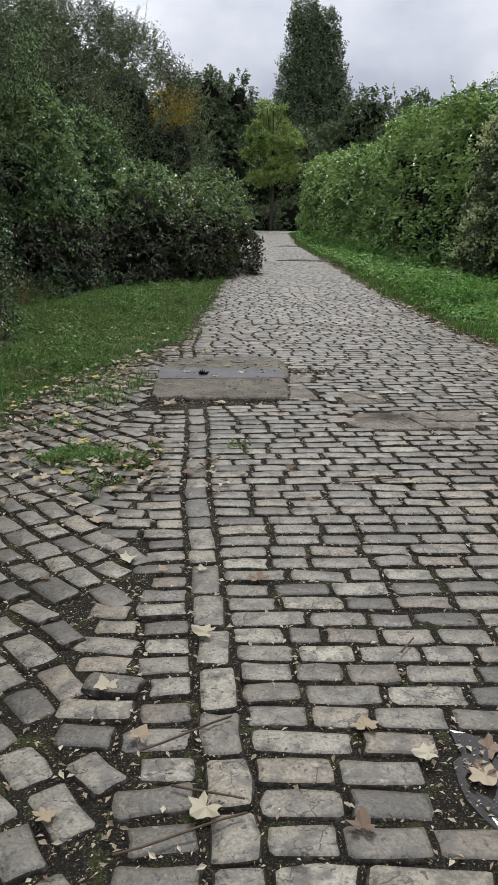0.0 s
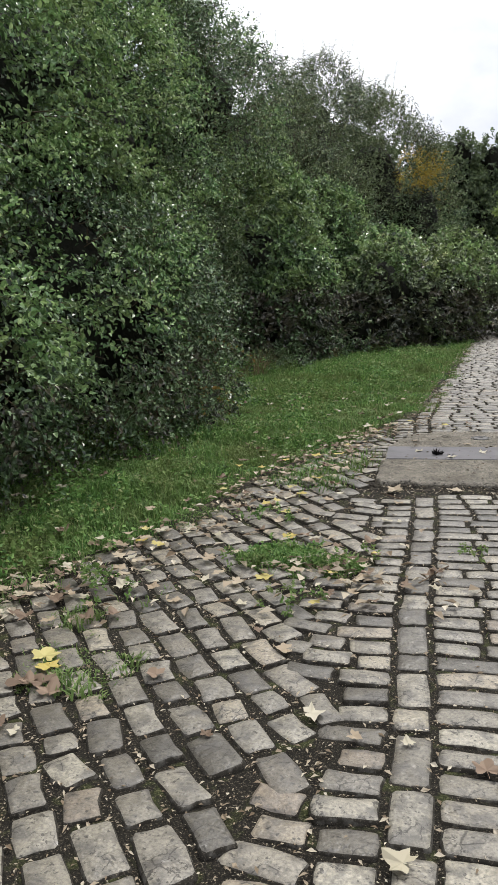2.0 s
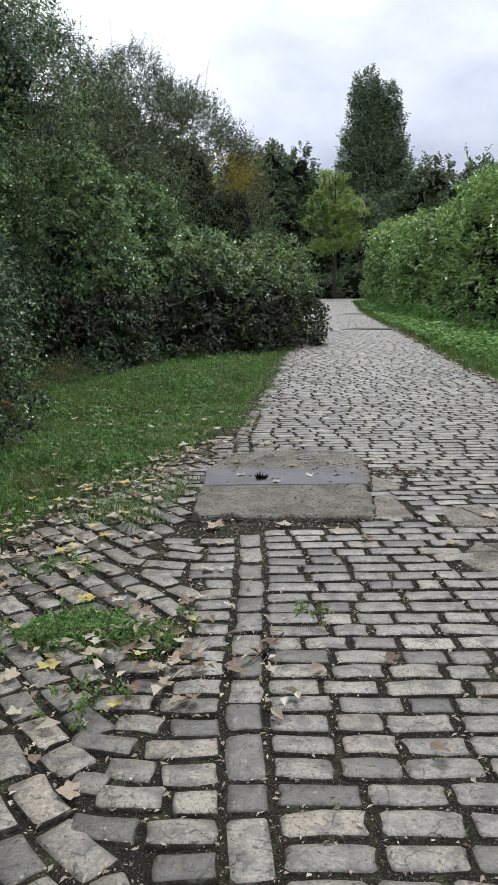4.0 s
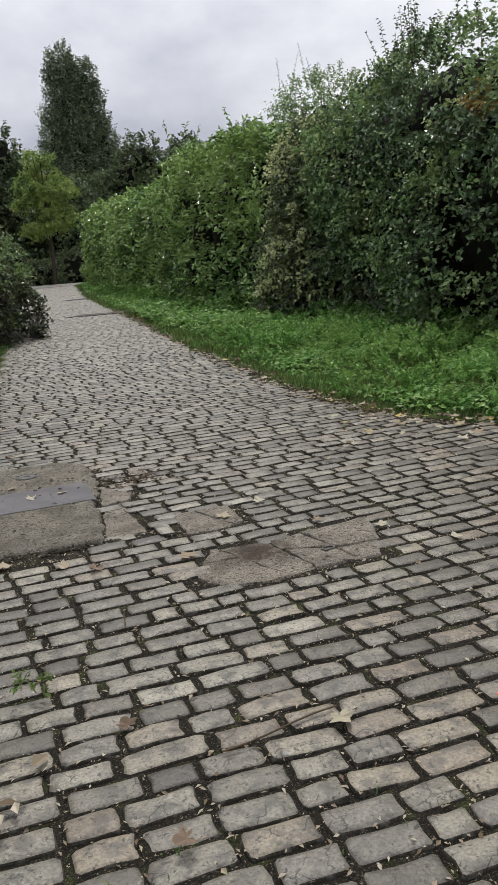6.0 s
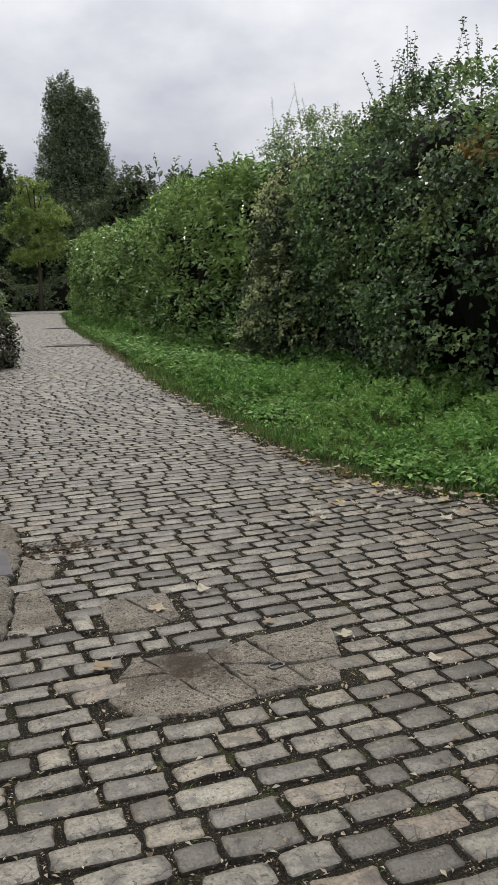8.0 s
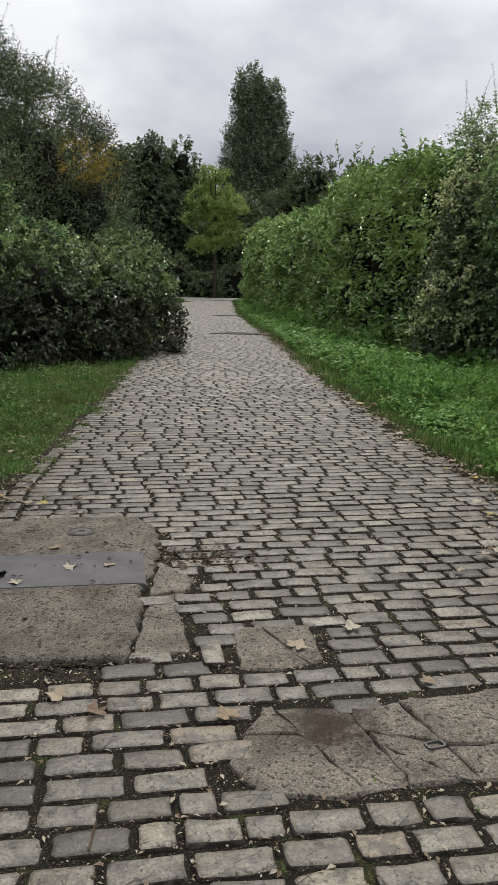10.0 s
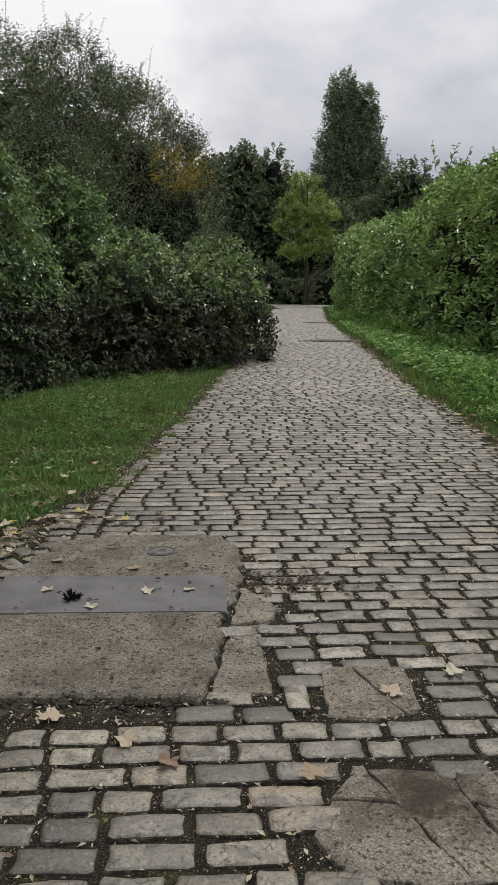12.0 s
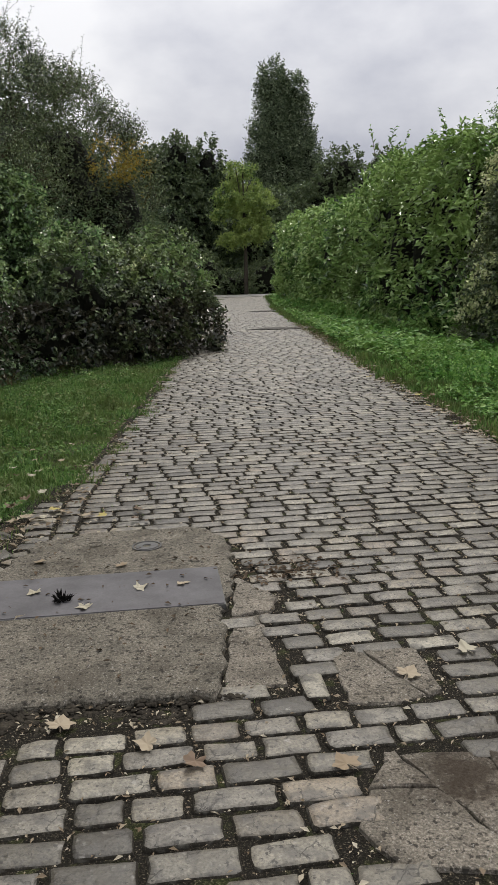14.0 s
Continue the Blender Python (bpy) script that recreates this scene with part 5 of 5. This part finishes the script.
for x, y, k, size, turn, _ in spots:
    fallen(x, y, k, size, turn)
spots = [(x, y, int(r4.choice([0, 1, 3, 4, 5, 2])), r4.uniform(0.5, 0.95), r4.uniform(0, 360), lying(x, y)) for x, y in zip(r4.normal(3.2, 0.5, 50), r4.normal(9.0, 0.45, 50))]
spots += [(x, y, int(r4.choice([0, 1, 2, 4, 5, 6, 0, 4, 3])), r4.uniform(0.5, 0.9), r4.uniform(0, 360), lying(x, y)) for y in r4.uniform(8.4, 20, 90) for x in (float(right_x(y)) + r4.normal(0.02, 0.14),)]
strewn("tan and yellow maple leaves along the weedy rim", spots)
# crumbled edge and earth clods along the foot of the slab
n = 900
cx4, t4 = r4.uniform(-0.85, 0.45, n), r4.random(n)
cy4 = 7.1 + 0.075 * (cx4 + 0.78) - t4 * 0.16
bm = bmesh.new()
for x, y in zip(cx4, cy4):
    s = float(r4.uniform(0.004, 0.014))
    made = bmesh.ops.create_icosphere(bm, subdivisions=1, radius=s)["verts"]
    for v in made:
        v.co = Vector((v.co.x * r4.uniform(0.8, 1.7) + x, v.co.y * r4.uniform(0.7, 1.3) + y, v.co.z * r4.uniform(0.5, 0.9) - 0.012 + 0.016 * max(0.0, 1 - (7.1 + 0.075 * (x + 0.78) - y) / 0.08)))
tagged(new("earth_clods", bm_mesh("earth_clods", bm, CLOD)), "dark earth clods and crumbs along the slab edge", "earth", kind="stuff")

for x, y, k in [(0.85, 2.45, 6), (0.98, 2.3, 2), (1.1, 2.5, 0), (1.05, 2.18, 4), (0.9, 2.55, 2), (1.2, 2.35, 6)]:
    fallen(x, y, k, 0.85, x * 700, -0.003)
spots = [(x, y, int(r4.choice([0, 1, 2, 5, 6])), r4.uniform(0.5, 0.9), r4.uniform(0, 360), lying(x, y) + 0.025)
         for y in r4.uniform(3.5, 12, 130) for x in (float(bush_l(y) + (left_x(y) - bush_l(y)) * r4.uniform(0.25, 1.0)),)]
strewn("dry tan leaves scattered over the verge grass", spots)

# sticks and straws
for x, y, ln, t in [(-0.62, 6.72, 0.22, -50), (0.02, 2.55, 0.3, 28), (0.05, 2.15, 0.35, 20), (0.1, 2.3, 0.2, -20), (0.85, 5.0, 0.45, 12), (-0.15, 5.25, 0.3, 60), (0.75, 3.1, 0.12, 50), (0.4, 6.05, 0.12, 80)]:
    t = radians(t)
    q = np.linspace(-0.5, 0.5, 6)[:, None] * ln
    pth = np.array([x, y, 0.018]) + q * np.array([math.cos(t), math.sin(t), 0]) + np.array([-math.sin(t), math.cos(t), 0]) * np.sin(q * 9) * 0.02
    v, f = tubes(pth[None], np.full((1, 6), 0.0035), 5)
    tagged(new("stick", np_mesh("stick", v, f, TWIG, True)), "thin dry stick lying across the setts", "stick", "sticks")

# puddle in a hollow
bed = tagged(new("puddle", slab_mesh("puddle", [(1.06 + (x - 1.06) * 1.02, 2.37 + (y - 2.37) * 1.02) for x, y in PUDDLE_RIM], -0.003, 0.02, WATER, 0.015, 21)), "shallow dark puddle among the setts", "puddle")

# sign at the crossing path
sign = thing("sign", (-3.0, 60.8, float(height(60.8))), "small white sign on a thin post by the path", "sign")
pst = part("post", box_mesh("post", 0.06, 0.06, 1.4, IRON), sign)
pst.location.z = 0.7
brd = part("board", box_mesh("board", 0.2, 0.02, 0.28, WHITE), sign)
brd.location = (0, -0.045, 1.25)

# ---------------------------------------------------------------- setts


def sett_mesh(seed, ln, wd, fine):
    """A worn sett: rounded corners, buried flanks, a worn shoulder and an uneven domed top that lies at z = 0. Its last number tells how many faces are flank."""
    r = np.random.default_rng(seed)
    pts = []
    for sx, sy in ((1, 1), (-1, 1), (-1, -1), (1, -1)):
        ex, ey = ln / 2 * sx * r.uniform(0.95, 1.02), wd / 2 * sy * r.uniform(0.9, 1.05)
        if fine:
            c = r.uniform(0.005, 0.015)
            first, second = ((ex, ey - sy * c * 0.8), (ex - sx * c, ey))
            if sx * sy < 0:
                first, second = second, first
            pts += [first, second]
            pts.append((ex - sx * ln * 0.5, ey + r.normal() * 0.0045) if sx * sy > 0 else (ex + r.normal() * 0.004, ey - sy * wd * 0.5))
        else:
            pts.append((ex, ey))
    n = len(pts)
    P = np.array(pts)
    inset = lambda d: P - np.sign(P) * np.minimum(np.abs(P) * 0.6, d)
    if fine:
        rings = [np.column_stack([P, np.full(n, -0.05)]), np.column_stack([P, np.full(n, -0.013)]), np.column_stack([inset(0.005), -0.004 + r.normal(0, 0.001, n)]), np.column_stack([inset(0.018), r.normal(0, 0.0018, n)])]
    else:
        rings = [np.column_stack([P, np.full(n, -0.03)]), np.column_stack([inset(0.002), np.full(n, -0.008)]), np.column_stack([inset(0.012), np.full(n, -0.001)])]
    V = np.concatenate(rings + [np.array([[r.normal() * 0.02, r.normal() * 0.01, r.uniform(0.001, 0.005)]])])
    F = []
    for k in range(len(rings) - 1):
        for i in range(n):
            j = (i + 1) % n
            a, b, c, d = k * n + i, k * n + j, (k + 1) * n + j, (k + 1) * n + i
            F += [(a, b, c), (a, c, d)]
    for i in range(n):
        F.append(((len(rings) - 1) * n + i, (len(rings) - 1) * n + (i + 1) % n, len(V) - 1))
    # fine setts count the shoulder too; its dark colour widens the joint's shade
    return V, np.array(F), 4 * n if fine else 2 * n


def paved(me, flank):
    """Gives the flank faces of a mesh of setts their earthy material with painted joint shade."""
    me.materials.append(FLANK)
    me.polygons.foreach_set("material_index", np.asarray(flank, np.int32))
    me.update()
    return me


FINE = [sett_mesh(900 + k, 0.2, 0.107, True) for k in range(14)]
COARSE = [sett_mesh(950 + k, 0.2, 0.107, False) for k in range(8)]
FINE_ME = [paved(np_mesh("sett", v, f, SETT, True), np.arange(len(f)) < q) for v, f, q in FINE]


class Setts:
    """Collects setts; those in a near stretch become parts, the rest one joined mesh."""

    def __init__(self, parent, near, rough=1.0):
        self.parent, self.near, self.rough, self.items, self.count = parent, near, rough, [], 0

    def lay(self, x, y, ang, ln, wd, r):
        if any(inside(q, x, y) for q in HOLES):
            return
        worn = self.rough * (1.0 if y < 9 else 0.4)
        tilt = r.normal(0, 1.7 * worn, 2)
        m = pose(x, y, float(height(y)) + r.normal(0, 0.0035) * worn, tilt[0], tilt[1], ang) @ Matrix.Diagonal((ln / 0.2, wd / 0.107, 1, 1))
        self.items.append((m, x, y, int(r.integers(0, 14))))

    def finish(self):
        V, F, Q, base = [], [], [], 0
        for m, x, y, k in self.items:
            if self.count < 300 and self.near(x, y):
                ob = new("sett", FINE_ME[k])
                ob.parent, ob.matrix_local = self.parent, m
                self.count += 1
                continue
            v, f, q = FINE[k] if 0.5 < y < 17 else COARSE[k % 8]
            M = np.array(m)
            V.append(v @ M[:3, :3].T + M[:3, 3])
            F.append(f + base)
            Q.append(np.arange(len(f)) < q)
            base += len(v)
        if V:
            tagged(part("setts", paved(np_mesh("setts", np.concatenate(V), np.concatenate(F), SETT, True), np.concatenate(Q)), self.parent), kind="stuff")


HOLES = [[(0.62, 7.1), (0.81, 7.1), (0.81, 7.37), (0.62, 7.37)], PUDDLE_RIM, SLAB_RIM, SIDE_RIM, PATCH_RIM, SMALL_RIM, TROUGH_RIM, BARE_RIM]
r5 = np.random.default_rng(83)

# courses across the lane
courses = Setts(lane, lambda x, y: 5.2 < y < 8.4 and -0.2 < x < 2.6, 0.5)
y0 = -5.9
while y0 < 56:
    ang = float(np.interp(y0, [2, 7, 12, 20, 56], [1.5, 9.5, 9, 7.5, 6]))
    ta = math.tan(radians(ang))
    x = float(kerb_x(y0 + ta * (kerb_x(y0) - 0.5))) + (0.082 if y0 < 11.6 else r5.uniform(-0.05, 0.07))
    while True:
        ln = float(np.clip(r5.normal(0.212, 0.04), 0.12, 0.31))
        yc = y0 + ta * (x + ln / 2 - 0.5) + 0.012 * math.sin(x * 2.1 + y0 * 3)
        if x + ln * 0.5 > float(right_x(yc)) + r5.normal(0, 0.05):
            break
        courses.lay(x + ln / 2, yc, ang + r5.normal(0, 1.2 if y0 < 9 else 0.7), ln, 0.1135 + r5.normal(0, 0.0035) + 0.0025 * (y0 > 7), r5)
        x += ln + r5.uniform(0.007, 0.02) * (1.0 if y0 < 9 else 0.6)
    y0 += 0.13
courses.finish()

# lengthwise row
row = Setts(kerb_row, lambda x, y: y > 1)
y = -5.9
while y < 11.6:
    ln = float(np.clip(r5.normal(0.2, 0.035), 0.13, 0.28))
    x = float(kerb_x(y + ln / 2))
    turn = math.degrees(math.atan2(float(kerb_x(y + ln) - kerb_x(y)), ln))
    row.lay(x, y + ln / 2, 90 - turn + r5.normal(0, 2), ln, 0.13, r5)
    y += ln + r5.uniform(0.014, 0.026)
row.finish()

# diagonal courses and the setts that close them against the row
old = Setts(old_setts, lambda x, y: 2.4 < y < 6.6)
strip = []
y = -5.9
while y < 10.6:
    kx = float(kerb_x(y)) - 0.085
    for k in range(1 if math.sin(y * 3.7) + r5.normal(0, 0.4) > 0 else 2):
        ln = float(np.clip(r5.normal(0.19, 0.03), 0.13, 0.25))
        if kx - ln > float(left_x(y)):
            old.lay(kx - ln / 2, y, 8 + r5.normal(0, 5) - 10 * k, ln, 0.112, r5)
        kx -= ln + 0.02
    strip.append((y, kx))
    y += 0.132
for u in np.arange(-12, 12, 0.148):
    s = r5.uniform(0, 0.2) - 12
    while s < 8:
        ln = float(np.clip(r5.normal(0.19, 0.035), 0.12, 0.26))
        c, q = math.cos(radians(-47)), math.sin(radians(-47))
        x, y = (s + ln / 2) * c - u * q, (s + ln / 2) * q + u * c
        s += ln + r5.uniform(0.013, 0.028)
        if -5.9 < y < 10 and float(left_x(y)) + 0.02 < x < float(np.interp(y, [p[0] for p in strip], [p[1] for p in strip])) - 0.02:
            old.lay(x, y, -47 + r5.normal(0, 5), ln, 0.122 + r5.normal(0, 0.007), r5)
# small setts wedged into the gaps
for _ in range(900):
    y = r5.uniform(-5.8, 9.6)
    lo, hi = float(left_x(y)) + 0.1, float(kerb_x(y)) - 0.15
    x = r5.uniform(lo, max(lo, hi))
    near = [(m[0][3] - x) ** 2 * 0.6 + (m[1][3] - y) ** 2 for m, _, _, _ in old.items if abs(m[1][3] - y) < 0.3]
    if near and min(near) > 0.0125:
        old.lay(x, y, r5.uniform(-50, 10), r5.uniform(0.11, 0.15), 0.105, r5)
old.finish()

# the sett that stands on edge beside the small patch, and the one with sprayed paint
lone = new("sett", FINE_ME[3])
lone.parent, lone.matrix_local = lane, pose(0.72, 7.24, 0.012, 4, 0, 98) @ Matrix.Diagonal((0.95, 0.95, 1, 1))
mark = thing("paint_mark", (1.66, 4.94, 0), "orange spray paint strokes on a sett", "paint mark")
for rim in ([(1.62, 4.97), (1.655, 4.975), (1.665, 4.885), (1.635, 4.87)], [(1.68, 4.975), (1.715, 4.965), (1.675, 4.86), (1.625, 4.858)], [(1.69, 4.975), (1.735, 4.995), (1.755, 4.95), (1.74, 4.945), (1.728, 4.975)]):
    under(new("stroke", slab_mesh("stroke", rim, 0.0085, 0.008, PAINT, 0.003, 9, 0.2)), mark)

# pale flakes and grit that gather in the joints
laid = {}
for group in (courses, row, old):
    for m, x, y, k in group.items:
        laid.setdefault((int(x // 0.2), int(y // 0.2)), []).append((m.inverted(), 0))


def on_sett(x, y):
    gx0, gy0 = int(x // 0.2), int(y // 0.2)
    for i in (gx0 - 1, gx0, gx0 + 1):
        for j in (gy0 - 1, gy0, gy0 + 1):
            for inv, _ in laid.get((i, j), ()):
                p = inv @ Vector((x, y, 0))
                if abs(p.x) < 0.098 and abs(p.y) < 0.0525:
                    return True
    return False


def joints(n, y0, y1, seed, keep_on=0.0):
    r = np.random.default_rng(seed)
    y = y0 + (y1 - y0) * r.random(n) ** 1.15
    x = left_x(y) + r.random(n) * (right_x(y) - left_x(y))
    ok = np.array([(not on_sett(float(p), float(q))) or r.random() < keep_on for p, q in zip(x, y)])
    ok &= ~np.array([any(inside(rim, float(p), float(q)) for rim in (SLAB_RIM, PATCH_RIM, SMALL_RIM, SIDE_RIM)) for p, q in zip(x, y)])
    return x[ok], y[ok]


fx, fy = joints(46000, 1.6, 12.5, 131, 0.03)
flakes("leaf_litter", "small pale leaf flakes lying in the joints", fx, fy, (0.01, 0.032), LITTER, 0.0015)
fx, fy = joints(60000, 1.6, 9.5, 132, 0.0)
flakes("grit", "pale grit and seeds in the soil of the joints", fx, fy, (0.005, 0.014), LITTER, -0.002)
n = 120
fx, fy = r4.uniform(-0.85, 0.3, n), r4.uniform(7.2, 9.1, n)
flakes("leaf_litter", "dark twig and leaf crumbs on the hatch slab", fx, fy, (0.012, 0.045), TWIG, 0.043)
n = 500
fy = r4.uniform(9.3, 22, n)
fx = kerb_x(fy) + r4.normal(0.0, 0.1, n)
flakes("leaf_litter", "dry leaf scraps along the grass edge", fx, fy, (0.03, 0.07), LITTER, 0.015)
